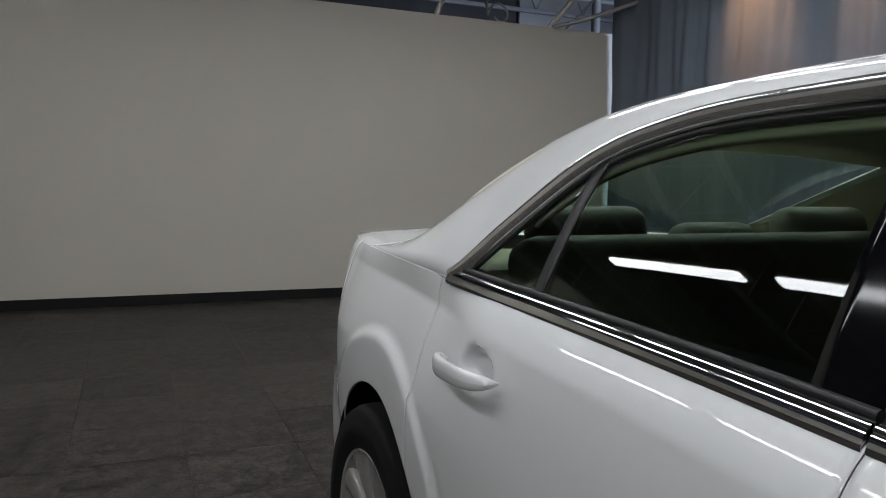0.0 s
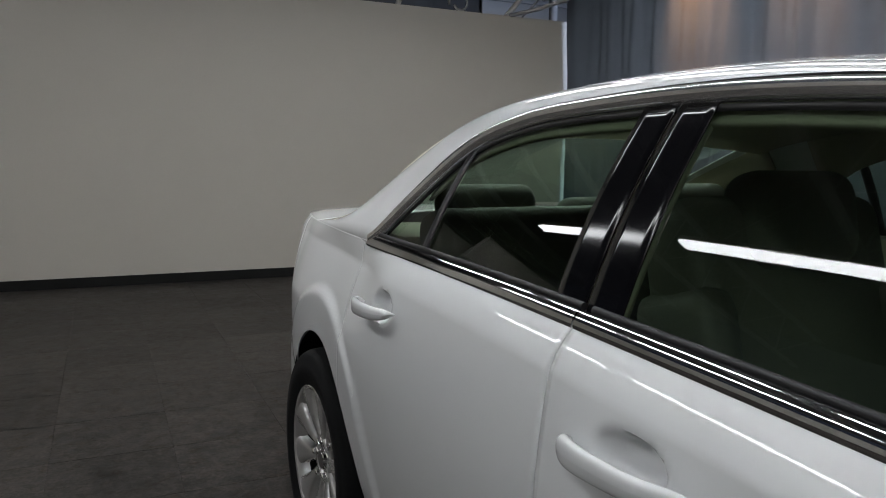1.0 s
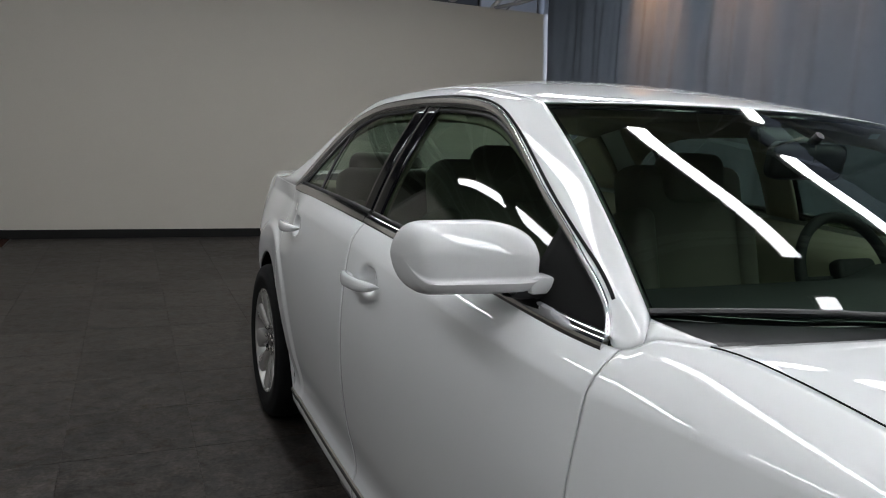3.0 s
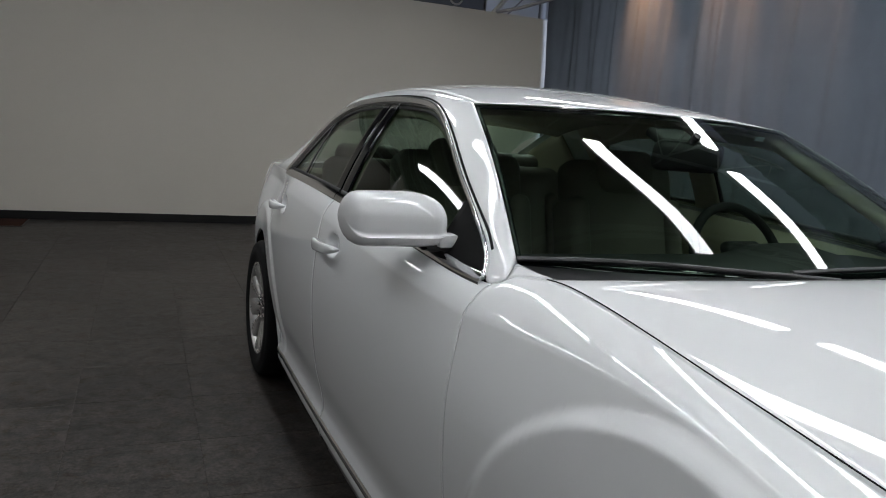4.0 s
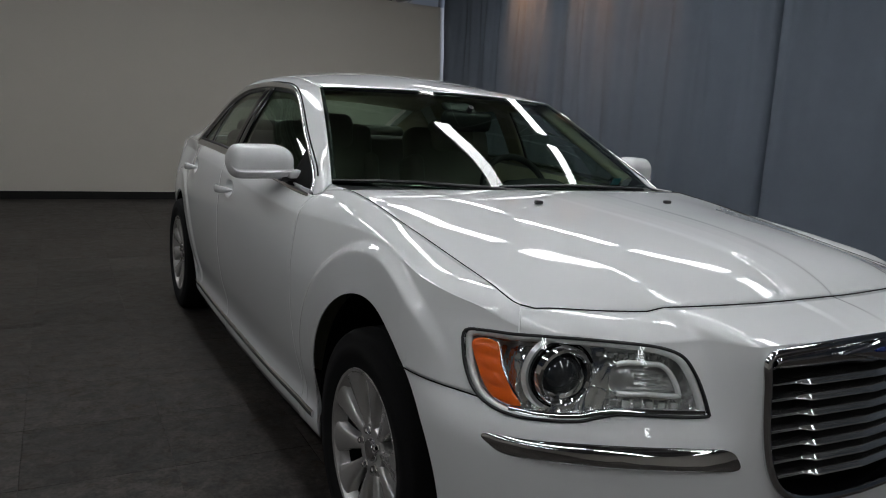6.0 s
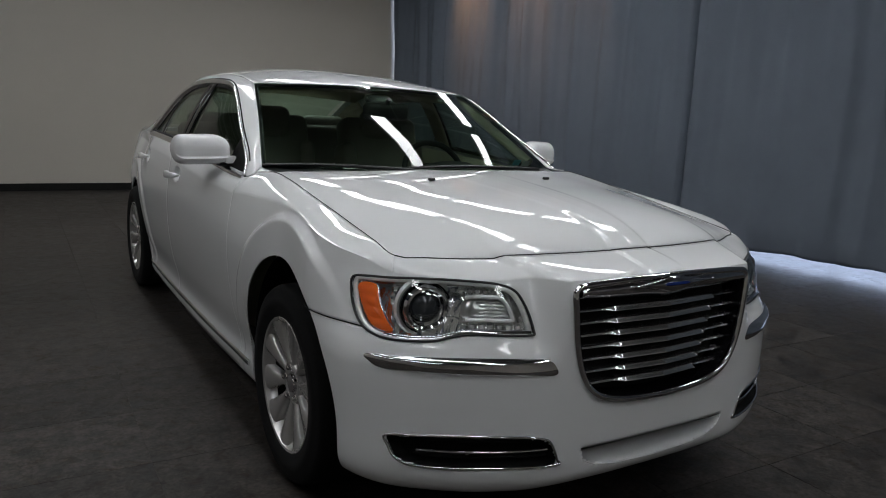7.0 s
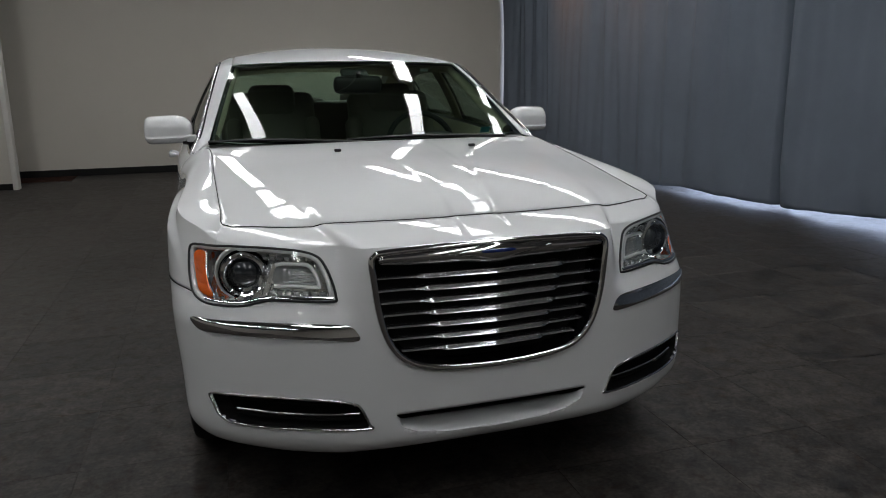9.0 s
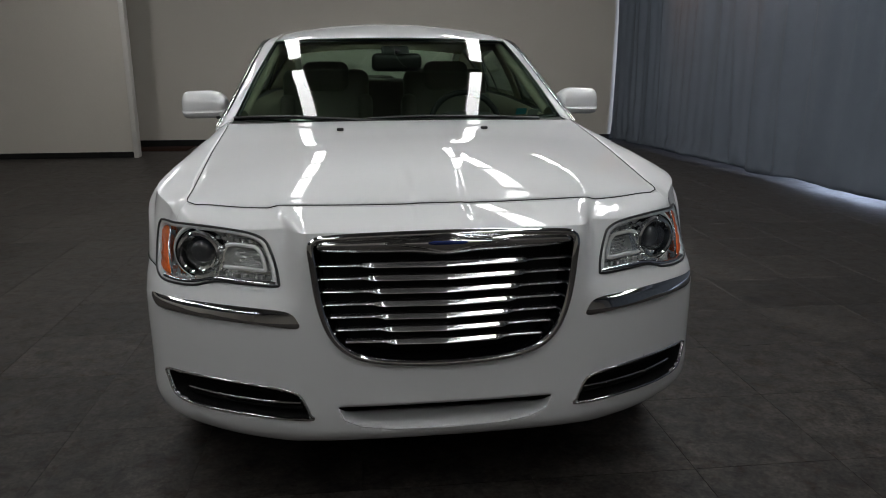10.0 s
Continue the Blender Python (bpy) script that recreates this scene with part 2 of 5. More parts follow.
structure("floor", -0.4, 0.6, -0.0525, 16, 20, 0.1, GROUT, "dark grey slate-look tiled showroom floor")
structure("wall_north", -1.59, 7.30, 1.54, 10.84, 0.2, 2.88, WALL, "plain warm grey painted showroom partition wall")
structure("baseboard", -1.59, 7.25, 0.05, 10.84, 0.11, 0.1, BASE, "black baseboard under the grey wall")
structure("wall_west", -7.1, -1.2, 1.525, 0.2, 16.6, 2.85, WALL, "plain warm grey painted wall")
structure("wall_side", -5.15, 6.05, 1.515, 3.9, 0.12, 2.87, WALL, "grey painted return wall with white edge trim")
structure("baseboard", -5.15, 6.055, 0.04, 3.9, 0.10, 0.08, BASE, "black recessed kick strip under the return wall")
structure("trim", -3.17, 6.045, 1.48, 0.06, 0.15, 2.96, TRIM_PAINT, "pale painted edge trim of the return wall", 0.004)
structure("wall_south", -0.1, -9.5, 2.3, 14.4, 0.2, 4.6, WALL, "plain warm grey painted wall")
structure("wall_east", 7.2, 0.6, 2.3, 0.2, 20.2, 4.6, CONCRETE, "bare outer wall behind the curtain")
structure("wall_far", -0.1, 10.6, 2.3, 14.5, 0.2, 4.6, DECK, "dark bare outer wall beyond the partition")
structure("panel", 5.45, 10.45, 3.95, 2.3, 0.05, 1.3, TRIM_PAINT, "pale insulation panel high on the outer wall")
structure("ceiling", -0.1, 0.6, 4.65, 14.8, 20.4, 0.1, DECK, "dark exposed roof deck")


def curtain_x(y):
    d = 7.15 - max(y, -1.5)
    return 3.78 + 0.105 * d + 0.0048 * d * d + 0.05 * max(-1.5 - y, 0.0)


def curtain():
    rows = []
    ny, nz = 560, 26
    rnd = random.Random(4)
    ph = [rnd.uniform(0, 6.28) for _ in range(6)]
    for i in range(ny + 1):
        y = 7.165 - i * 13.9 / ny
        col = []
        for j in range(nz + 1):
            hem = 0.048 + 0.04 * ease(1.3, 0.4, y)
            z = hem + (4.3 - hem) * (j / nz) ** 1.4
            low = math.exp(-z / 0.35)
            wob = 0.28 * noise.noise(Vector((y * 0.9, z * 0.35, 3)))
            a = (0.020 + 0.02 * noise.noise(Vector((y * 0.5, 0, 9)))) * math.sin(y * 15 + ph[0] + wob * 12) + 0.006 * math.sin(y * 37 + ph[1] + wob * 16)
            a += 0.05 * noise.noise(Vector((y * 2.1, z * 0.3, 7))) + 0.02 * noise.noise(Vector((y * 9, z * 0.8, 1)))
            a *= 0.72 + 0.50 * ease(0.0, 2.6, z)
            a += low * (0.07 * noise.noise(Vector((y * 3.5, z * 5, 11))))
            seam = sum(math.exp(-((y - s) / 0.028) ** 2) for s in (1.63, -2.3))
            zz = z + (0.035 * noise.noise(Vector((y * 1.6, 0, 5))) if j == 0 else 0)
            col.append((curtain_x(y) + a + 0.19 * seam, y, max(zz, 0.012)))
        rows.append(col)
    ob = sheet("curtain", rows, CLOTH, None, ref=(20, 0, 2), thick=0.003, angle=180)
    return tagged(room(ob), "tall pleated slate blue-grey fabric curtain hanging just clear of the floor", "curtain")


curtain()


def ceiling_light(x, y, length=1.76):
    base = new("ceiling_light")
    bm = bmesh.new()
    box(bm, 0, 0, 0.045, 0.21, length + 0.03, 0.06, 0.008)
    part("housing", bm, STEEL, base)
    bm = bmesh.new()
    box(bm, 0, 0, 0.0, 0.17, length, 0.046, 0.014)
    part("diffuser", bm, TUBE, base, "glowing white fluorescent diffuser")
    for s in (-1, 1):
        tube("rod", [(0, s * length * 0.35, 0.07), (0, s * length * 0.35, 1.26)], 0.006, STEEL, base, sides=6)
    base.matrix_world = ROOM @ pose(x, y, LIGHT_Z)
    return tagged(base, "long white fluorescent strip light hanging from the roof", "ceiling light", "rows of strip lights")


LIGHT_Z = 3.35
for lx in (-3.15, -1.00, 1.10, 2.62):
    for k in range(-1 if abs(lx) < 2 else (0 if lx < 0 else 1), 5):
        ceiling_light(lx, -4.08 + 2.12 * k)

# area lamp stands in for daylight behind the curtain; the outer wall is closed
day = bpy.data.lights.new("daylight", "AREA")
day.shape, day.size, day.size_y = "RECTANGLE", 2.4, 8.4
day.energy, day.color = 370, (0.62, 0.74, 1.0)
day_ob = new("daylight", day)
day_ob.matrix_world = ROOM @ pose(6.5, 1.7, 1.35, 0, 90, 0)

# warm floods that wash the top of the curtain
def flood(y, watts):
    lamp = bpy.data.lights.new("flood", "SPOT")
    lamp.energy, lamp.color, lamp.spot_size, lamp.spot_blend, lamp.shadow_soft_size = watts, (1.0, 0.50, 0.22), radians(42), 1.0, 0.03
    ob = new("flood", lamp)
    x = curtain_x(y)
    ob.matrix_world = ROOM @ look((x - 0.55, y, 4.05), (x, y - 0.05, 2.95))


flood(5.25, 200)
flood(4.1, 120)
flood(3.2, 60)


# ---- the car's surface ----
# plan outline, top line and crease height, knot by knot from the nose round to the tail (half of the car)
SHELL = [
    (0, 0, -2.425, 0, -2.245, 0.900, 0.866),
    (1, 0.20, -2.422, 0.20, -2.235, 0.899, 0.866),
    (2, 0.40, -2.405, 0.42, -2.205, 0.898, 0.864),
    (3, 0.56, -2.350, 0.56, -2.145, 0.893, 0.852),
    (4, 0.70, -2.265, 0.66, -2.088, 0.892, 0.852),
    (5, 0.830, -2.145, 0.732, -2.050, 0.893, 0.856),
    (6, 0.896, -1.98, 0.735, -1.93, 0.914, 0.890),
    (7, 0.898, -1.78, 0.738, -1.75, 0.942, 0.922),
    (8, 0.880, -1.50, 0.741, -1.50, 0.980, 0.955),
    (9, 0.892, -1.10, 0.744, -1.10, 1.032, 0.950),
    (9.6, 0.898, -0.95, 0.778, -0.95, 1.026, 0.943),
    (10, 0.900, -0.88, 0.818, -0.88, 1.000, 0.938),
    (11, 0.910, -0.40, 0.834, -0.40, 1.026, 0.958),
    (12, 0.908, 0.40, 0.834, 0.40, 1.062, 0.994),
    (13, 0.890, 1.10, 0.812, 1.10, 1.072, 1.008),
    (14, 0.858, 1.50, 0.796, 1.50, 1.076, 1.014),
    (15, 0.832, 1.90, 0.748, 1.90, 1.073, 1.018),
    (16, 0.776, 2.20, 0.695, 2.18, 1.072, 1.020),
    (17, 0.712, 2.40, 0.635, 2.38, 1.070, 1.020),
    (18, 0.640, 2.54, 0.570, 2.47, 1.068, 1.020),
    (19, 0.400, 2.60, 0.370, 2.52, 1.067, 1.020),
    (20, 0, 2.620, 0, 2.54, 1.067, 1.020),
]
SEAM_Z = 0.700
FRONT_AXLE, REAR_AXLE, AXLE_Z = -1.545, 1.526, 0.350
FRONT_ARCH, REAR_ARCH, ARCH_Z = 0.464, 0.420, 0.335
SIDE_PROFILE = [(0.15, 0.085), (0.19, 0.056), (0.235, 0.046), (0.262, 0.048), (0.285, 0.058), (0.34, 0.056), (0.45, 0.028), (0.60, 0.006), (0.76, 0.0), (0.90, 0.010), (1.0, 0.026), (1.1, 0.05)]
FRONT_PROFILE = [(0.17, 0.145), (0.226, 0.074), (0.256, 0.029), (0.302, 0.005), (0.40, 0.0), (0.60, 0.0), (0.655, 0.012), (0.70, 0.034), (0.80, 0.066), (0.86, 0.090), (1.0, 0.12)]
NOSE_PROFILE = [(0.18, 0.15), (0.235, 0.065), (0.262, 0.024), (0.30, 0.004), (0.45, 0.0), (0.80, 0.004), (0.86, 0.012), (1.0, 0.05)]
REAR_PROFILE = [(0.18, 0.12), (0.24, 0.03), (0.30, 0.0), (0.6, 0.0), (0.66, 0.03), (0.9, 0.04), (1.1, 0.08)]


SHELL_CACHE = {}


def shell_at(t):
    t = float(t)
    if t not in SHELL_CACHE:
        v = curve_through(SHELL, t)
        if t < 5.0:
            v[4] += 0.009 * ease(0.490, 0.445, v[2]) * ease(5.0, 4.0, t) - 0.003 + 0.003 * ease(0.085, 0.060, v[2])
            v[3] -= 0.007 * ease(0.085, 0.060, v[2])
        SHELL_CACHE[t] = tuple(v)
    return SHELL_CACHE[t]


NORMALS = {}


def shell_normal(t):
    """Outward direction of the plan outline at t."""
    t = float(t)
    if t not in NORMALS:
        a, b = shell_at(min(t + 1e-3, 20)), shell_at(max(t - 1e-3, 0))
        dx, dy = a[0] - b[0], a[1] - b[1]
        n = math.hypot(dx, dy)
        NORMALS[t] = (dy / n, -dx / n)
    return NORMALS[t]


def shell_t(y):
    """The place on the side outline at the length y."""
    a, b = 4.5, 17.5
    for _ in range(40):
        c = (a + b) / 2
        a, b = (c, b) if shell_at(c)[1] < y else (a, c)
    return (a + b) / 2


def flare(y, z, crease):
    """How far the side stands out: wheel-arch blisters over shoulders that lean inwards."""
    out = 0.0
    for yc, r, depth, span, gate in ((FRONT_AXLE - 0.012, FRONT_ARCH, 0.021, 0.20, ease(-2.06, -1.84, y) * ease(-0.50, -1.25, y)),
                                     (REAR_AXLE, REAR_ARCH, 0.034, 0.20, ease(0.92, 1.22, y) * ease(2.3, 2.0, y))):
        d = math.hypot(y - yc, z - ARCH_Z) - r
        w = ease(ARCH_Z - 0.2, ARCH_Z + 0.1, z)
        b = w * ease(0.150, 0.116, d)
        ramp = min(max((z - crease + span) / span, 0.0), 1.2) ** 1.25
        out += 0.009 * b + 0.001 * w * math.exp(-(d / 0.026) ** 2) - gate * depth * ramp * (1 - b)
    return out


def shell_point(t, z):
    """A point of the outer skin below the crease, on the side of positive x."""
    s = shell_at(t)
    nrm = shell_normal(t)
    x, y = s[0], s[1]
    side = curve_through(SIDE_PROFILE, z)[0] - flare(y, z, s[5])
    for yh, zh in ((0.045, 0.928), (0.948, 0.956)):
        side += 0.030 * math.exp(-min(((y - yh) / 0.058) ** 2 + ((z - zh + 0.006) / 0.032) ** 2, 3.0) ** 3)
    lean = ease(0.37, 0.47, x)
    front = lean * curve_through(FRONT_PROFILE, z)[0] + (1 - lean) * curve_through(NOSE_PROFILE, z)[0]
    front -= 0.006 * ease(0.50, 0.80, x) * ease(0.48, 0.22, z)
    rear = curve_through(REAR_PROFILE, z)[0]
    ws = ease(-2.08, -1.80, y)
    wr = ease(2.05, 2.35, y)
    o = front * (1 - ws) + side * ws * (1 - wr) + rear * wr
    return Vector((x - nrm[0] * o, y - nrm[1] * o, z))


def shell_bottom(t):
    s = shell_at(t)
    y = s[1]
    z = 0.233 - 0.005 * ease(0.30, 0.80, s[0]) if y < -1.9 else 0.19
    if y > 2.0:
        z = 0.24
    for yc, r in ((FRONT_AXLE - 0.012, FRONT_ARCH), (REAR_AXLE, REAR_ARCH)):
        if abs(y - yc) < r:
            z = max(z, ARCH_Z + math.sqrt(r * r - (y - yc) ** 2))
    return z


def shell_column(t, n_low=16, n_mid=12, n_top=10):
    s = shell_at(t)
    zb, zc = shell_bottom(t), s[5]
    zm = max(0.80, zb + 0.004) if zc > 0.83 else 0.7
    if n_low == 62 and zb < SEAM_Z - 0.004:
        zs = [zb + (SEAM_Z - zb) * i / 50 for i in range(50)] + [SEAM_Z + (zm - SEAM_Z) * i / 12 for i in range(12)]
    else:
        zs = [zb + (zm - zb) * i / n_low for i in range(n_low)]
    col = [shell_point(t, z) for z in zs]
    col += [shell_point(t, zm + (zc - zm) * i / n_mid) for i in range(n_mid)]
    pc = shell_point(t, zc)
    top = Vector(s[2:5])
    f = ease(-2.0, -1.85, s[1]) * ease(-1.05, -1.45, s[1])
    k1, k2 = 0.34 - 0.16 * f, 0.66 + 0.16 * f
    q = Vector((pc.x + (top.x - pc.x) * k1, pc.y + (top.y - pc.y) * k1, pc.z + (top.z - pc.z) * k2))
    for i in range(n_top + 1):
        u = i / n_top
        col.append(pc * (1 - u) ** 2 + q * (2 * u * (1 - u)) + top * (u * u))
    return col


def mirrored(rows, sx):
    return [[Vector((p[0] * sx, p[1], p[2])) for p in r] for r in rows]


def arch_ts():
    ts = []
    for yc, r in ((FRONT_AXLE - 0.012, FRONT_ARCH), (REAR_AXLE, REAR_ARCH)):
        for k in range(41):
            a = math.pi * k / 40
            ts.append(shell_t(yc - r * math.cos(a) * 0.99995))
        ts += [shell_t(yc - r - 0.0006), shell_t(yc + r + 0.0006)]
    return ts


ARCH_TS = arch_ts()


def panel_ts(t0, t1, per=14):
    n = max(2, int(math.ceil((t1 - t0) * per)))
    ts = [t0 + (t1 - t0) * i / n for i in range(n + 1)] + [t for t in ARCH_TS if t0 < t < t1]
    ts = sorted(ts)
    out = [ts[0]]
    for t in ts[1:]:
        if t - out[-1] > 2e-5:
            out.append(t)
    return out


def grid_patch(front, back, left, right, nu, nv, bulge=None):
    """Rows between four border curves of (u) or (v) in 0..1."""
    rows = []
    c00, c10, c01, c11 = front(0), front(1), back(0), back(1)
    for j in range(nv + 1):
        v = j / nv
        row = []
        for i in range(nu + 1):
            u = i / nu
            p = front(u) * (1 - v) + back(u) * v + left(v) * (1 - u) + right(v) * u
            p = p - (c00 * ((1 - u) * (1 - v)) + c10 * (u * (1 - v)) + c01 * ((1 - u) * v) + c11 * (u * v))
            if bulge:
                p = p + bulge(u, v)
            row.append(p)
        rows.append(row)
    return rows


# roof rail, from the foot of the windscreen pillar to the deck
RAIL = [(-0.93, 0.790, 1.026), (-0.60, 0.735, 1.184), (-0.25, 0.664, 1.366), (-0.05, 0.642, 1.410), (0.35, 0.626, 1.432), (0.80, 0.616, 1.421), (1.10, 0.616, 1.375), (1.30, 0.628, 1.312), (1.50, 0.634, 1.232), (1.70, 0.626, 1.142), (1.90, 0.615, 1.084)]
WINDOW_TOP = [(-0.93, 0.0), (-0.885, 0.0), (-0.84, 0.62), (-0.72, 0.86), (-0.50, 0.92), (-0.25, 0.945), (0.0, 0.925), (0.46, 0.885), (0.70, 0.84), (0.894, 0.70), (1.06, 0.36), (1.20, 0.0), (1.3, 0.0)]


def rail(y):
    x, z = curve_through(RAIL, y)
    return Vector((x, y, z))


def belt(y):
    return Vector(shell_at(shell_t(y))[2:5])


def cabin_point(y, w, inset=0.0):
    a, b = belt(y), rail(y)
    p = a.lerp(b, w)
    p.x += 0.018 * 4 * w * (1 - w) * min(1.1, ((b.z - a.z) / 0.37) ** 2) - inset
    return p


def window_top(y):
    return float(curve_through(WINDOW_TOP, y)[0])


def quad_curve(a, b, c):
    """A curve through a, b (middle) and c."""
    a, b, c = Vector(a), Vector(b), Vector(c)
    m = b * 2 - (a + c) / 2
    return lambda u: a * (1 - u) ** 2 + m * (2 * u * (1 - u)) + c * (u * u)


SCREEN_FOOT = quad_curve((-0.748, -0.885, 1.040), (0, -1.085, 1.043), (0.748, -0.885, 1.040))
SCREEN_HEAD = quad_curve((-0.597, -0.287, 1.391), (0, -0.370, 1.404), (0.597, -0.287, 1.391))
BACK_HEAD = quad_curve((-0.555, 1.17, 1.366), (0, 1.32, 1.416), (0.555, 1.17, 1.366))
BACK_FOOT = quad_curve((-0.57, 1.80, 1.110), (0, 1.93, 1.125), (0.57, 1.80, 1.110))


def roof_inner(y):
    """The inner border of the roof's side band: screen edge, roof, rear screen edge."""
    if y < -0.24:
        v = (y + 0.925) / 0.685
        f, h = SCREEN_FOOT(1), SCREEN_HEAD(1)
        return f.lerp(h, v) + Vector((0, -0.0105, 0.0135)) * math.sin(math.pi * v)
    if y > 1.18:
        return BACK_HEAD(1).lerp(BACK_FOOT(1), (y - 1.18) / 0.72)
    e = ease(-0.24, 0.08, y) * ease(1.18, 0.98, y)
    r = rail(y)
    a = Vector((r.x - 0.060, r.y, r.z + 0.016))
    b = SCREEN_HEAD(1) if y < 0.5 else BACK_HEAD(1)
    return b.lerp(a, e) if e < 1 else a


def line(a, b):
    return lambda v: a.lerp(b, v)


def hood_front(u):
    x = (u * 2 - 1) * shell_at(5.0)[2]
    lo, hi = 0.0, 5.0
    for _ in range(30):
        mid = (lo + hi) / 2
        lo, hi = (mid, hi) if shell_at(mid)[2] < abs(x) else (lo, mid)
    s = shell_at(round((lo + hi) / 2, 6))
    return Vector((x, s[3], s[4]))


def hood_edge(sx):
    def f(v):
        s = shell_at(5 + (shell_t(-1.02) - 5) * v)
        return Vector((sx * s[2], s[3], s[4]))
    return f


def hood_bulge(u, v):
    x = abs(u * 2 - 1)
    z = 0.059 * (1 - x**2.4) * math.sin(math.pi * min(1.0, v**0.74))
    # the steps of the front edge run out a hand's width behind it, and become a soft fold and a low spine
    edge = 0.009 * ease(0.669, 0.608, x) + 0.003 * ease(0.116, 0.082, x)
    z -= edge * ((1 - v) - math.exp(-v / 0.14) * (1 - v))
    fold = 0.638 + 0.20 * v
    z += 0.006 * max(0.0, fold - x) * ease(0.0, 0.30, v) * ease(1.0, 0.70, v)
    spine = 0.082 + 0.12 * v
    z += 0.0016 * ease(spine + 0.022, spine - 0.022, x) * ease(0.0, 0.10, v) * ease(1.0, 0.60, v)
    return Vector((0, 0, z))


# ---- outlines on the skin, as (place along the outline, height) ----
HEADLIGHT = [(5.88, 0.826), (5.60, 0.834), (5.17, 0.839), (4.6, 0.845), (3.9, 0.848), (3.3, 0.846), (2.95, 0.840), (2.70, 0.826), (2.56, 0.800), (2.45, 0.765), (2.37, 0.722), (2.42, 0.710),
             (3.0, 0.710), (3.55, 0.709), (3.85, 0.699), (4.1, 0.688), (4.5, 0.683), (4.9, 0.683), (5.25, 0.692), (5.52, 0.712), (5.72, 0.748), (5.84, 0.79)]
AMBER_SHAPE = [(5.74, 0.812), (5.36, 0.817), (5.20, 0.775), (5.00, 0.735), (4.80, 0.703), (5.12, 0.704), (5.36, 0.722), (5.60, 0.765)]
STRIP = [(5.24, 0.630), (5.12, 0.639), (4.5, 0.645), (3.6, 0.652), (2.9, 0.653), (2.35, 0.651), (2.14, 0.646), (2.04, 0.632), (2.01, 0.606), (2.4, 0.605), (3.2, 0.606), (4.3, 0.604), (4.9, 0.606), (5.12, 0.618)]
FOG = [(4.78, 0.416), (4.2, 0.425), (3.4, 0.432), (2.6, 0.429), (2.18, 0.420), (2.02, 0.403), (1.90, 0.352), (1.93, 0.337), (3.0, 0.338), (3.9, 0.334), (4.38, 0.337), (4.62, 0.354), (4.74, 0.388)]
INTAKE = [(-1.50, 0.3725), (-0.8, 0.3725), (0, 0.3725), (0.8, 0.3725), (1.50, 0.3725), (1.44, 0.335), (1.20, 0.312), (0.8, 0.300), (0, 0.294), (-0.8, 0.300), (-1.20, 0.312), (-1.44, 0.335)]
GRILLE = [(0, 0.858), (0.17, 0.856), (0.32, 0.850), (0.348, 0.842), (0.357, 0.826), (0.353, 0.78), (0.344, 0.70), (0.330, 0.635), (0.310, 0.585), (0.282, 0.548), (0.242, 0.522), (0.18, 0.506), (0.09, 0.497), (0, 0.494)]


def inside(poly, x, z):
    hit = False
    for (x0, z0), (x1, z1) in zip(poly, poly[1:] + poly[:1]):
        if (z0 > z) != (z1 > z) and x < x0 + (z - z0) * (x1 - x0) / (z1 - z0):
            hit = not hit
    return hit


def skin(t, z, out=0.0):
    """A point on the skin, moved outwards by out; negative t lies on the other half."""
    a = abs(t)
    p = shell_point(a, z)
    du = shell_point(min(a + 0.02, 19.9), z) - shell_point(max(a - 0.02, 0), z)
    dv = shell_point(a, z + 0.004) - shell_point(a, z - 0.004)
    n = du.cross(dv).normalized()
    p = p + n * out
    return Vector((-p.x if t < 0 else p.x, p.y, p.z))


def rounded(poly, n=6):
    """The closed outline as a smooth loop."""
    k = len(poly)
    out = []
    for i in range(k):
        p0, p1, p2, p3 = (np.array(poly[(i + j) % k]) for j in (-1, 0, 1, 2))
        for q in range(n):
            u = q / n
            out.append(tuple(0.5 * (2 * p1 + (p2 - p0) * u + (2 * p0 - 5 * p1 + 4 * p2 - p3) * u * u + (3 * p1 - p0 - 3 * p2 + p3) * u**3)))
    return out


def filled(name, loop, place, mat, parent, rings=6, label="", thick=0.0, ref=(0, 0, 0.6), centre=None, bulge=None):
    """A patch over a closed outline, drawn in rings towards its middle."""
    n = len(loop)
    c = centre or (sum(p[0] for p in loop) / n, sum(p[1] for p in loop) / n)
    verts, faces = [], []
    for r in range(rings):
        f = 1 - r / rings
        for p in loop:
            verts.append(place(c[0] + (p[0] - c[0]) * f, c[1] + (p[1] - c[1]) * f, (bulge(f) if bulge else 0.0)))
    verts.append(place(c[0], c[1], bulge(0) if bulge else 0.0))
    for r in range(rings - 1):
        for i in range(n):
            faces.append((r * n + i, r * n + (i + 1) % n, (r + 1) * n + (i + 1) % n, (r + 1) * n + i))
    for i in range(n):
        faces.append(((rings - 1) * n + i, (rings - 1) * n + (i + 1) % n, len(verts) - 1))
    total = 0.0
    ref = Vector(ref)
    for q in faces:
        a, b, d = verts[q[0]], verts[q[1]], verts[q[2]]
        total += (b - a).cross(d - a).dot(a - ref)
    if total < 0:
        faces = [q[::-1] for q in faces]
    ob = mesh_object(name, verts, faces, mat, parent, True, label, 50)
    if thick:
        mod = ob.modifiers.new("thickness", "SOLIDIFY")
        mod.thickness, mod.offset = thick, -1
    return ob


def wall_between(name, a, b, mat, parent, label=""):
    n = len(a)
    faces = [(i, (i + 1) % n, n + (i + 1) % n, n + i) for i in range(n)]
    return mesh_object(name, list(a) + list(b), faces, mat, parent, True, label, 60)


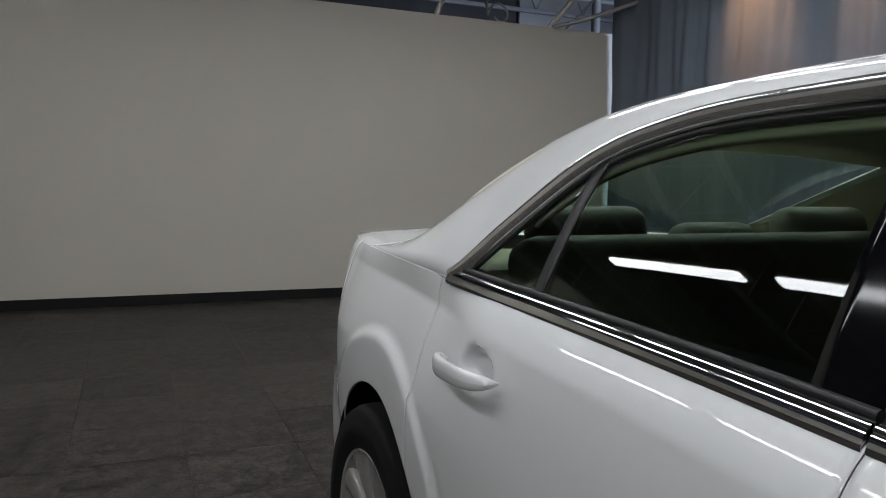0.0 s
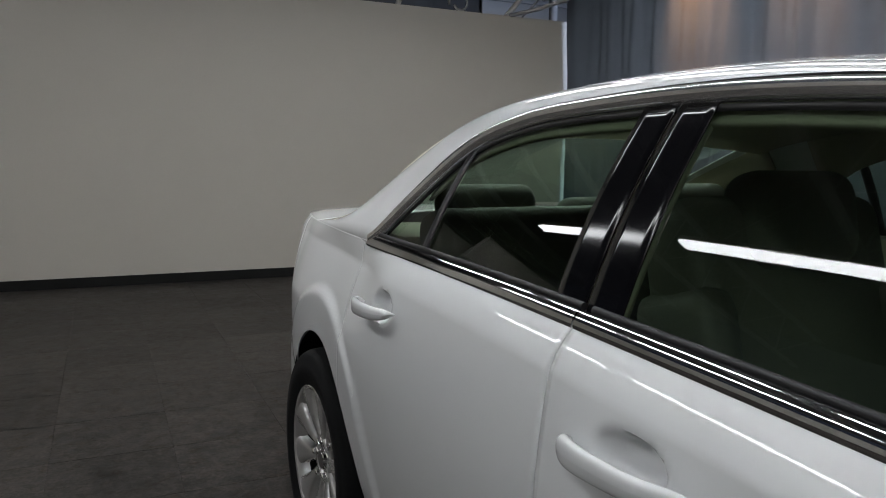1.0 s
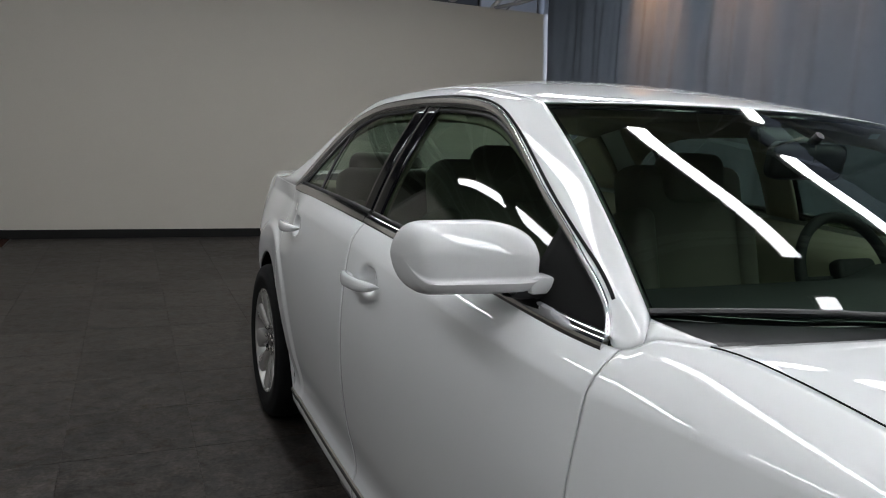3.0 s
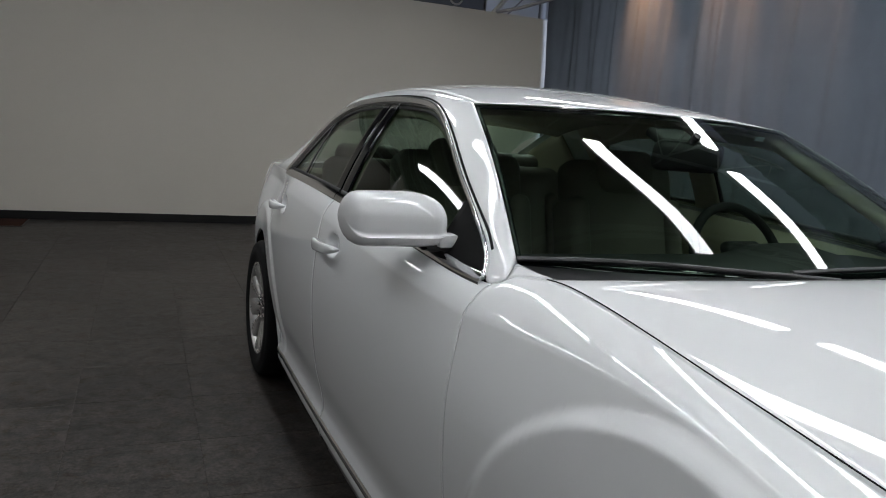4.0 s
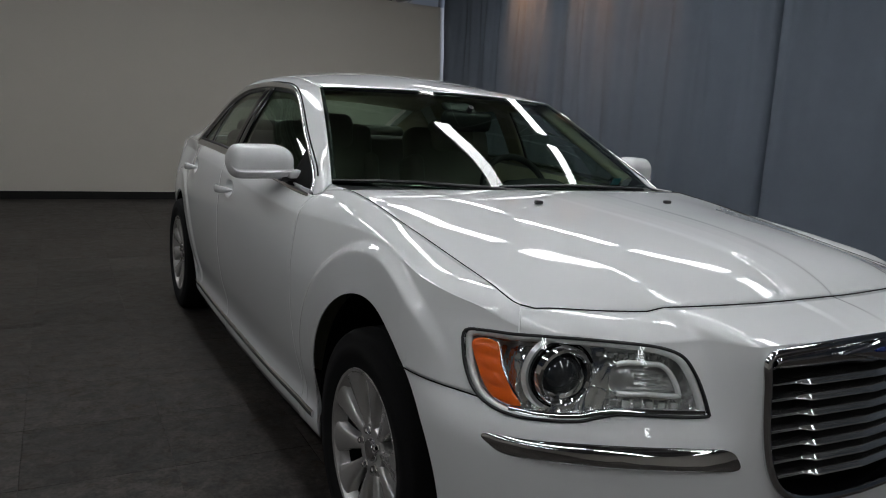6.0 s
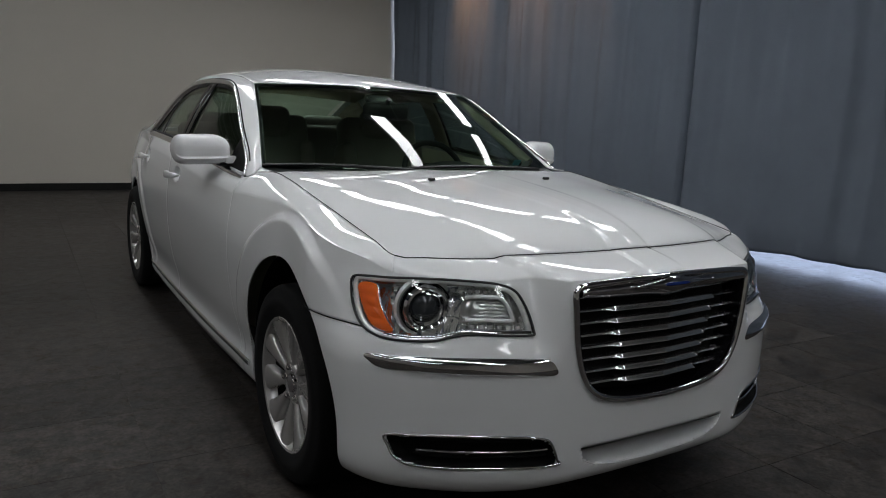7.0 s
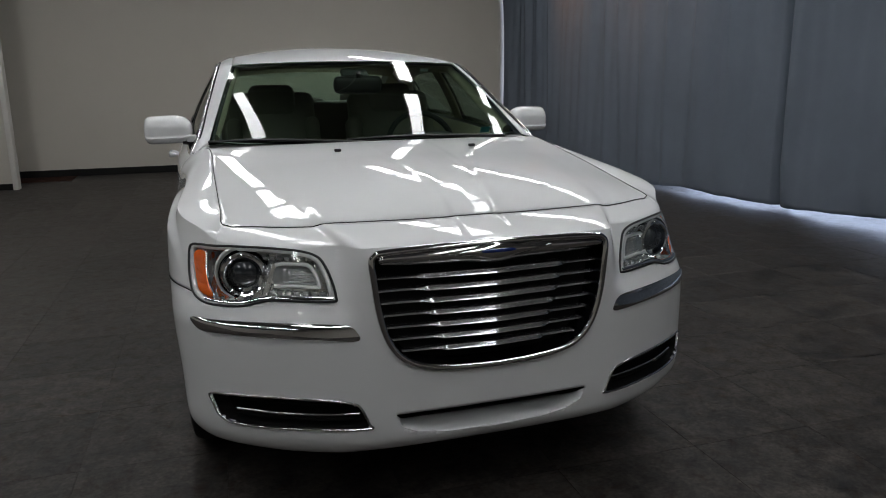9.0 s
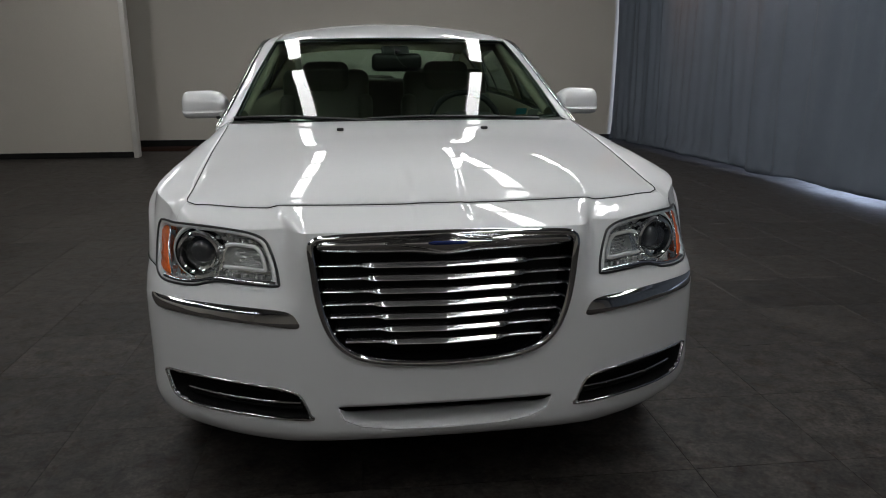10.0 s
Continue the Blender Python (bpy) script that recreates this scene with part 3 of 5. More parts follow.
def lathe(bm, profile, segs, m=None, a0=0.0, a1=2 * math.pi):
    """Turns (radius, x) points round the x axis."""
    full = abs(a1 - a0 - 2 * math.pi) < 1e-6
    rings = []
    cnt = segs if full else segs + 1
    for i in range(cnt):
        a = a0 + (a1 - a0) * i / segs
        rings.append([bm.verts.new((m or Matrix()) @ Vector((x, r * math.cos(a), r * math.sin(a)))) for r, x in profile])
    for i in range(segs):
        p, q = rings[i], rings[(i + 1) % cnt]
        for k in range(len(profile) - 1):
            bm.faces.new((p[k], p[k + 1], q[k + 1], q[k]))
    return rings


def build_wheel(car, y, sx):
    w = new("wheel")
    w.parent = car
    w.matrix_local = pose(sx * 0.78, y, 0.349, 0, 0, 0 if sx > 0 else 180)
    w["label"] = "ten-spoke silver alloy wheel with black tyre"
    bm = bmesh.new()
    prof = [(0.222, -0.09), (0.235, -0.100), (0.28, -0.108), (0.318, -0.106), (0.338, -0.095), (0.347, -0.075), (0.349, -0.045), (0.346, -0.042), (0.346, -0.036), (0.349, -0.033),
            (0.349, -0.004), (0.345, -0.002), (0.345, 0.004), (0.349, 0.006), (0.349, 0.033), (0.346, 0.036), (0.346, 0.042), (0.349, 0.045), (0.347, 0.075), (0.340, 0.090), (0.334, 0.098),
            (0.330, 0.1005), (0.318, 0.105), (0.300, 0.1075), (0.297, 0.1090), (0.276, 0.1095), (0.272, 0.1080), (0.245, 0.1040), (0.232, 0.0960), (0.222, 0.090)]
    lathe(bm, prof, 72)
    part("tyre", bm, RUBBER, w, "black rubber tyre")
    # barrel coloured black: the shade behind the spokes is put into its colour
    bm = bmesh.new()
    lathe(bm, [(0.204, -0.08), (0.204, 0.02), (0.209, 0.06)], 72)
    part("barrel", bm, DARK, w, "inner barrel, blackened for the shade between the spokes")
    bm = bmesh.new()
    lathe(bm, [(0.208, 0.058), (0.212, 0.075), (0.222, 0.086), (0.233, 0.092), (0.238, 0.097), (0.234, 0.1005), (0.226, 0.098), (0.219, 0.088), (0.212, 0.078), (0.207, 0.06)], 72)
    part("rim", bm, SATIN, w, "silver alloy rim")
    bm = bmesh.new()
    lathe(bm, [(0.04, 0.0), (0.155, 0.0), (0.155, -0.02), (0.2, -0.03), (0.2, -0.05)], 48)
    part("brake_disc", bm, material("brake_iron", (0.09, 0.085, 0.08), 0.5, metal=0.7, spots=0.3) if "brake_iron" not in bpy.data.materials else bpy.data.materials["brake_iron"], w, "dull iron brake disc")
    for k in range(10):
        pair = 1 if k % 2 else -1
        a = 2 * math.pi * k / 10 + pair * 0.012 + 0.2
        ca, sa = math.cos(a), math.sin(a)
        verts, faces = [], []
        n = 9
        for i in range(n + 1):
            u = i / n
            r = 0.058 + (0.229 - 0.058) * u
            half = 0.0150 + 0.041 * u**1.7
            face = 0.070 + 0.006 * math.sin(math.pi * u) + 0.026 * u**1.5
            for s, d in ((-1.0, -0.034), (-0.93, -0.009), (-0.80, -0.004), (-0.45, -0.001), (0.0, 0.001), (0.45, -0.001), (0.80, -0.004), (0.93, -0.009), (1.0, -0.034)):
                p = Vector((face + d, r, s * half))
                verts.append((p.x, p.y * ca - p.z * sa, p.y * sa + p.z * ca))
        for i in range(n):
            for q in range(8):
                faces.append((i * 9 + q, (i + 1) * 9 + q, (i + 1) * 9 + q + 1, i * 9 + q + 1))
        mesh_object("spoke", verts, faces, SATIN, w, True, "", 40)
    bm = bmesh.new()
    lathe(bm, [(0.080, 0.030), (0.080, 0.062), (0.074, 0.070), (0.060, 0.073), (0.036, 0.068), (0.036, 0.060)], 40)
    part("hub", bm, SATIN, w)
    bm = bmesh.new()
    lathe(bm, [(0.033, 0.062), (0.033, 0.072), (0.030, 0.077), (0.018, 0.079), (0.0005, 0.0795)], 32)
    part("centre_cap", bm, CHROME, w, "round silver centre cap")
    for k in range(5):
        a = 2 * math.pi * k / 5 + 0.5
        bm = bmesh.new()
        lathe(bm, [(0.0125, 0.055), (0.0125, 0.072), (0.0095, 0.074), (0.0095, 0.083), (0.006, 0.086), (0.0004, 0.0865)], 6, Matrix.Translation((0, 0.057 * math.cos(a), 0.057 * math.sin(a))))
        part("lug_nut", bm, CHROME, w)
    return w


def build_headlight(car, sx):
    h = new("headlight")
    h.parent = car
    h["label"] = "clear headlight with round projector, amber marker and chrome edging"
    loop = rounded(HEADLIGHT, 4)
    sk = lambda t, z, o: (lambda p: Vector((p.x * sx, p.y, p.z)))(skin(t, z, o))
    shrink = lambda f: [(4.1 + (t - 4.1) * f, 0.767 + (z - 0.767) * f) for t, z in loop]
    bm_ref = (0, 0.2, 0.7)
    tube("bezel", [sk(t, z, 0.001) for t, z in loop], 0.0038, BLACK, h, closed=True, up=Vector((0, -1, 0)), label="black rubber edge")
    inner = shrink(0.955)
    tube("chrome_edge", [sk(t, z, -0.006) for t, z in inner], 0.0085, BRIGHT, h, closed=True, up=Vector((0, -1, 0)), label="bright inner edge")
    wall_between("housing", [sk(t, z, -0.004) for t, z in shrink(0.985)], [sk(t, z, -0.055) for t, z in shrink(0.90)], DARKCHROME, h, "dark chrome bowl")
    filled("reflector", shrink(0.93), lambda t, z, o: sk(t, z, -0.050 + 0.006 * math.sin(t * 9) + 0.0022 * math.sin(t * 34 + z * 60)), DARKCHROME, h, 26, ref=bm_ref)
    filled("lens", shrink(0.99), lambda t, z, o: sk(t, z, 0.002 + o), LENS, h, 7, "clear plastic lens", ref=bm_ref, bulge=lambda f: 0.006 * (1 - f))
    filled("marker_lamp", rounded(AMBER_SHAPE, 4), lambda t, z, o: sk(t, z, -0.006 + o + 0.0030 * abs(math.sin(z * 112))), AMBER, h, 16, "orange side marker", 0.004, bm_ref, bulge=lambda f: 0.004 * (1 - f))
    tube("marker_edge", [sk(t, z, -0.009) for t, z in rounded(AMBER_SHAPE, 4)], 0.0035, CHROME, h, closed=True, up=Vector((0, -1, 0)), sides=6)
    # projector, ring round its lens, both facing ahead
    c = sk(4.32, 0.774, -0.038)
    base = Matrix.Translation(c) @ pose(0, 0, 0, 0, 0, -90 + sx * 12)
    bm = bmesh.new()
    lathe(bm, [(0.071, -0.02), (0.067, 0.012), (0.062, 0.020), (0.056, 0.022), (0.051, 0.018), (0.048, 0.0), (0.047, -0.02)], 40, base)
    part("projector_ring", bm, CHROME, h, "chrome ring round the projector")
    bm = bmesh.new()
    lathe(bm, [(0.047, -0.012), (0.044, 0.004), (0.036, 0.014), (0.024, 0.021), (0.010, 0.0245), (0.0004, 0.025)], 36, base)
    part("projector_lens", bm, material("projector_glass", (0.03, 0.032, 0.036), 0.03, coat=1.0) if "projector_glass" not in bpy.data.materials else bpy.data.materials["projector_glass"], h, "dark glass projector lens")
    bm = bmesh.new()
    lathe(bm, [(0.088, -0.014), (0.082, -0.004), (0.076, -0.006), (0.070, -0.012)], 40, base)
    part("reflector_ring", bm, BRIGHT, h, "silver outer ring")
    # solid black ring added for the shade in the gap round the projector
    bm = bmesh.new()
    lathe(bm, [(0.0745, -0.012), (0.0745, 0.004), (0.0705, 0.004), (0.0705, -0.012)], 40, base)
    part("gap_ring", bm, GLOSSBLACK, h, "solid black ring in place of the shaded gap")
    # turn lamp block with light guide round it
    guide = [(3.62, 0.806), (3.1, 0.812), (2.92, 0.806), (2.80, 0.785), (2.72, 0.755), (2.76, 0.748), (3.2, 0.750), (3.66, 0.752)]
    tube("light_guide", [sk(t, z, -0.022) for t, z in rounded(guide, 5)[:-5]], 0.006, BRIGHT, h, up=Vector((0, -1, 0)), label="pale curved light guide")
    filled("turn_lamp", rounded(guide, 4), lambda t, z, o: sk(t, z, -0.034 + 0.0022 * math.sin(z * 640)), FLUTED, h, 24, "fluted turn lamp", ref=bm_ref)
    for k in range(7):
        t = 2.62 + 0.17 * k
        p = sk(t, 0.730, -0.024)
        boxed("diode", p.x, p.y, p.z, 0.016, 0.012, 0.014, FLUTED, h, 0.002, pose(0, 0, 0, 0, 0, sx * 28))
    for k in range(8):
        t = 2.75 + 0.16 * k
        p = sk(t, 0.826, -0.024)
        boxed("diode", p.x, p.y, p.z, 0.014, 0.012, 0.010, FLUTED, h, 0.002, pose(0, 0, 0, 0, 0, sx * 28))
    low = [(2.42, 0.7185), (3.0, 0.7185), (3.5, 0.7175), (3.8, 0.710), (4.1, 0.698), (4.5, 0.693), (4.95, 0.694)]
    ks = [(i, *p) for i, p in enumerate(low)]
    tube("chrome_sill", [sk(*curve_through(ks, u), -0.004) for u in np.linspace(0, 6, 40)], 0.009, CHROME, h, up=Vector((0, -1, 0)), flat=0.7, label="chrome lower edge")
    return h


def build_grille(car):
    g = new("grille")
    g.parent = car
    g["label"] = "black grille with seven chrome bars and chrome surround"
    half = [(i, *p) for i, p in enumerate(GRILLE)]
    pts = [tuple(curve_through(half, u)) for u in np.linspace(0, len(GRILLE) - 1, 60)]
    loop = [(x, z) for x, z in pts] + [(-x, z) for x, z in pts[-2:0:-1]]

    def at(x, z, o):
        t = np.interp(abs(x), [0, 0.2, 0.4], [0, 1, 2])
        return skin(math.copysign(float(t), x), z, o)

    tube("surround", [at(x, z, 0.002) for x, z in loop], 0.0105, CHROME, g, closed=True, up=Vector((0, -1, 0)), label="chrome surround")
    inn = [(x * 0.955, 0.655 + (z - 0.655) * 0.94) for x, z in loop]
    wall_between("shroud", [at(x, z, 0.0) for x, z in loop], [at(x, z, -0.07) for x, z in inn], GLOSSBLACK, g)
    filled("mesh_backing", inn, lambda x, z, o: at(x, z, -0.068), DARK, g, 5)
    # broad chrome header
    rows = []
    for i in range(61):
        x = -0.338 + 0.676 * i / 60
        zt = float(np.interp(abs(x), [p[0] for p in GRILLE[:4]], [p[1] for p in GRILLE[:4]])) - 0.002
        zb = 0.802 + 0.010 * (abs(x) / 0.34) ** 2 - 0.010 * math.exp(-(x / 0.06) ** 2)
        rows.append([at(x, zb + (zt - zb) * k / 10, 0.004 + 0.012 * math.sin(math.pi * k / 10) - 0.020 * (1 - k / 10) ** 2) for k in range(11)])
    sheet("header_bar", rows, CHROME, g, thick=0.006, label="broad chrome header")
    # winged badge
    rows = []
    for i in range(49):
        x = -0.165 + 0.33 * i / 48
        a = abs(x)
        h = 0.0145 * (1 - (a / 0.165) ** 1.5) * (1 + 0.5 * math.exp(-(a / 0.05) ** 2)) + 0.0015
        zc = 0.834 + 0.004 * (a / 0.165)
        rows.append([at(x, zc - h + 2 * h * k / 6, 0.018 + 0.008 * math.sin(math.pi * k / 6)) for k in range(7)])
    sheet("badge", rows, CHROME, g, thick=0.006, label="winged chrome badge with blue centre bar")
    rows = []
    for i in range(21):
        x = -0.052 + 0.104 * i / 20
        h = 0.0048 * (1 - (abs(x) / 0.056) ** 6)
        rows.append([at(x, 0.836 - h + 2 * h * k / 3, 0.0285) for k in range(4)])
    sheet("badge_bar", rows, BLUE, g, thick=0.002, label="blue enamel bar")
    # slats: slim outer ends, broad middle, each half at its own angle
    for k in range(7):
        z = 0.772 - 0.0365 * k
        w = float(np.interp(z, [p[1] for p in pts][::-1], [p[0] for p in pts][::-1])) - 0.012
        broad = 0.215 - 0.011 * k
        for s in (-1, 1):
            rows = []
            for i in range(29):
                u = i / 28
                x = s * w * u
                f = ease(broad + 0.022, broad - 0.004, abs(x))
                h = 0.0022 + 0.0037 * f
                d = 0.014 + 0.010 * f
                y = -2.404 + 0.075 * abs(x) + 0.008 * (1 - f)
                zc, run = z + 0.0036 * f, 1.5 * h
                out = ((-d, -h), (-d, -0.75 * h), (-d + 0.5 * run, 0.0), (-d + run, 0.72 * h), (-d + run + 0.001, 0.95 * h), (-d + run + 0.004, h), (d, 0.7 * h), (d, -h), (-d + 0.002, -1.15 * h), (-d, -h))
                sec = [Vector((x, y + dy, zc + dz)) for dy, dz in out]
                rows.append(sec)
            sheet("slat", rows, BRUSHED, g, ref=(0, y + 0.01, z), thick=0, angle=50)
    return g


def build_fog(car, sx):
    f = new("fog_grille")
    f.parent = car
    f["label"] = "black lower grille with chrome rim and bar"
    loop = rounded(FOG, 4)
    sk = lambda t, z, o: (lambda p: Vector((p.x * sx, p.y, p.z)))(skin(t, z, o))
    shrink = lambda q: [(3.2 + (t - 3.2) * q, 0.383 + (z - 0.383) * q) for t, z in loop]
    tube("rim", [sk(t, z, 0.001) for t, z in loop], 0.0040, CHROME, f, closed=True, up=Vector((0, -1, 0)), label="thin chrome rim")
    wall_between("shroud", [sk(t, z, 0.0) for t, z in loop], [sk(t, z, -0.05) for t, z in shrink(0.93)], DARK, f)
    filled("backing", shrink(0.95), lambda t, z, o: sk(t, z, -0.048), DARK, f, 5)
    tube("bar", [sk(t, 0.386 - 0.002 * t, -0.012) for t in np.linspace(2.05, 4.3, 24)], 0.0042, CHROME, f, up=Vector((0, -1, 0)), label="chrome bar")
    for z in (0.362, 0.408):
        tube("slat", [sk(t, z, -0.022) for t in np.linspace(2.05, 4.35, 24)], 0.005, DARK, f, up=Vector((0, -1, 0)))
    p = sk(3.45, 0.380, -0.008)
    boxed("clip", p.x, p.y, p.z, 0.014, 0.01, 0.010, CHROME, f, 0.002)
    return f


def build_mirror(car, sx):
    m = new("side_mirror")
    m.parent = car
    m["label"] = "white door mirror with body-colour cap and black foot"
    # housing: faceted section (sloping top, upright front, ledge, tucked bottom) lofted across x with blunt ends
    x0, x1, z0, z1, yf, yr, n = 0.812, 1.030, 1.032, 1.162, -0.690, -0.545, 26
    cap = []
    for i in range(n + 1):
        u = 0.5 - 0.5 * math.cos(math.pi * i / n)
        s = max(1 - abs(2 * u - 1) ** (9.0 if u < 0.5 else 10.0), 0.0) ** (1 / 2.4)
        top = s * (1 - 0.42 * (1 - min(u / 0.40, 1.0)) ** 2)
        fr = yf + 0.075 * (1 - s)
        ring = []
        for k in range(96):
            a = 2 * math.pi * k / 96
            c, q = math.copysign(abs(math.cos(a)) ** 0.72, math.cos(a)), math.copysign(abs(math.sin(a)) ** 0.62, math.sin(a))
            face = max(-c, 0.0)
            lip = 0.011 * ease(0.0, 0.5, face) * ease(-0.46, -0.54, q) * ease(-0.98, -0.80, q) - 0.010 * face * ease(0.1, 0.9, q - 0.22 * (u - 0.5))
            ring.append(Vector((sx * (x0 + (x1 - x0) * u), (fr + yr) / 2 + (yr - fr) / 2 * c + 0.067 * u - lip * s, (z0 + z1) / 2 + (z1 - z0) / 2 * max(top if q > 0 else s, 0.03) * q - 0.010 * u)))
        cap.append(ring + ring[:1])
    sheet("cap", cap, PAINT, m, ref=(sx * 0.93, -0.6, 1.095), thick=0, angle=70)
    for ring, nm in ((cap[0], "inner_end"), (cap[-1], "outer_end")):
        mesh_object(nm, ring[:-1], [tuple(range(len(ring) - 1))], PAINT, m)
    rows = []
    for i in range(13):
        u = i / 12
        x = 0.842 + 0.165 * u
        h = 0.047 * (1 - abs(2 * u - 1) ** 4) ** 0.5 + 0.001
        rows.append([Vector((sx * x, -0.530 + 0.055 * u, 1.098 - 0.01 * u - h + 2 * h * k / 8)) for k in range(9)])
    sheet("mirror_glass", rows, material("mirror_silver", (0.85, 0.87, 0.88), 0.01, metal=1.0) if "mirror_silver" not in bpy.data.materials else bpy.data.materials["mirror_silver"], m, ref=(sx * 0.93, -0.7, 1.08), thick=0.003)
    # indicator blade and foot
    boxed("blade", sx * 0.818, -0.662, 1.053, 0.052, 0.046, 0.034, PAINT, m, 0.011)
    rows = []
    for i in range(9):
        u = i / 8
        x = 0.80 + 0.06 * u
        rows.append([Vector((sx * x, -0.62 + 0.062 * math.cos(2 * math.pi * k / 16) * (1 - 0.25 * u), 1.035 + 0.012 * u + 0.024 * math.sin(2 * math.pi * k / 16))) for k in range(17)])
    sheet("foot", rows, BLACK, m, ref=(sx * 0.83, -0.62, 1.038), thick=0, label="black foot")
    # black sail panel in the window's corner
    rows = []
    for i in range(13):
        y = -0.872 + 0.252 * i / 12
        rows.append([cabin_point(y, max(window_top(y) - 0.02, 0.02) * k / 6, 0.003) for k in range(7)])
    sheet("sail_panel", mirrored(rows, sx), DARK, m, thick=0.006, label="black corner panel")
    return m


HANDLES = {"front_door": (0.045, 0.920), "rear_door": (0.948, 0.948)}


def build_handle(door, yh, zh, sx):
    h = new("door_handle")
    h.parent = door
    h["label"] = "white body-colour pull handle"
    rows = []
    n = 36
    for i in range(n + 1):
        u = -math.cos(math.pi * i / n)
        y = yh + 0.112 * u
        round_off = max(1 - abs(u) ** 7, 0.0) ** 0.5
        tall = (0.0180 + 0.0030 * u) * max(round_off, 0.03)
        lift = 0.032 * (1 - abs(u) ** 3.2) ** 0.8 + 0.008
        deep = 0.0085 + 0.004 * abs(u) ** 3
        z0 = zh - 0.005 * u
        p = skin(shell_t(y), zh - 0.075, 0.0)
        rows.append([Vector((sx * (p.x + lift + deep * math.copysign(abs(math.cos(a)) ** 0.8, math.cos(a))), y, z0 + tall * math.copysign(abs(math.sin(a)) ** 0.7, math.sin(a)))) for a in np.linspace(0, 2 * math.pi, 21)])
    p = skin(shell_t(yh), zh, 0.0)
    sheet("grip", rows, PAINT, h, ref=(sx * (p.x + 0.03), yh, zh), thick=0, angle=70)
    if yh < 0.5:
        y = yh + 0.078
        p = skin(shell_t(y), zh - 0.075, 0.0)
        bm = bmesh.new()
        box(bm, sx * (p.x + 0.0325), y, zh - 0.006, 0.008, 0.009, 0.012, 0.002)
        part("key_slot", bm, BLACK, h, "small black key slot")
    return h


def seat(name, width, x, y, parent, back=0.62, group=""):
    s = new(name)
    s.parent = parent
    s["label"] = "tan leather seat"
    bm = bmesh.new()
    box(bm, x, y - 0.25, 0.52, width, 0.50, 0.16, 0.05, pose(0, 0, 0, 6, 0, 0), 4)
    part("cushion", bm, LEATHER, s)
    bm = bmesh.new()
    box(bm, x, y + 0.06, 0.62 + back / 2, width * 0.94, 0.15, back, 0.055, pose(0, 0, 0, -14, 0, 0), 4)
    for sd in (-1, 1):
        box(bm, x + sd * width * 0.42, y + 0.03, 0.58 + back * 0.42, 0.09, 0.19, back * 0.8, 0.04, pose(0, 0, 0, -14, 0, 0), 3)
    part("backrest", bm, LEATHER, s)
    return s


def headrest(x, y, z, w, parent):
    h = new("headrest")
    h.parent = parent
    bm = bmesh.new()
    box(bm, x, y, z, w, 0.11, 0.11 + 0.25 * w, 0.05, pose(0, 0, 0, -10, 0, 0), 4)
    part("pad", bm, LEATHER, h)
    for s in (-1, 1):
        tube("post", [(x + s * 0.06, y - 0.012, z - 0.16), (x + s * 0.06, y, z - 0.05)], 0.006, CHROME, h, sides=8)
    return h


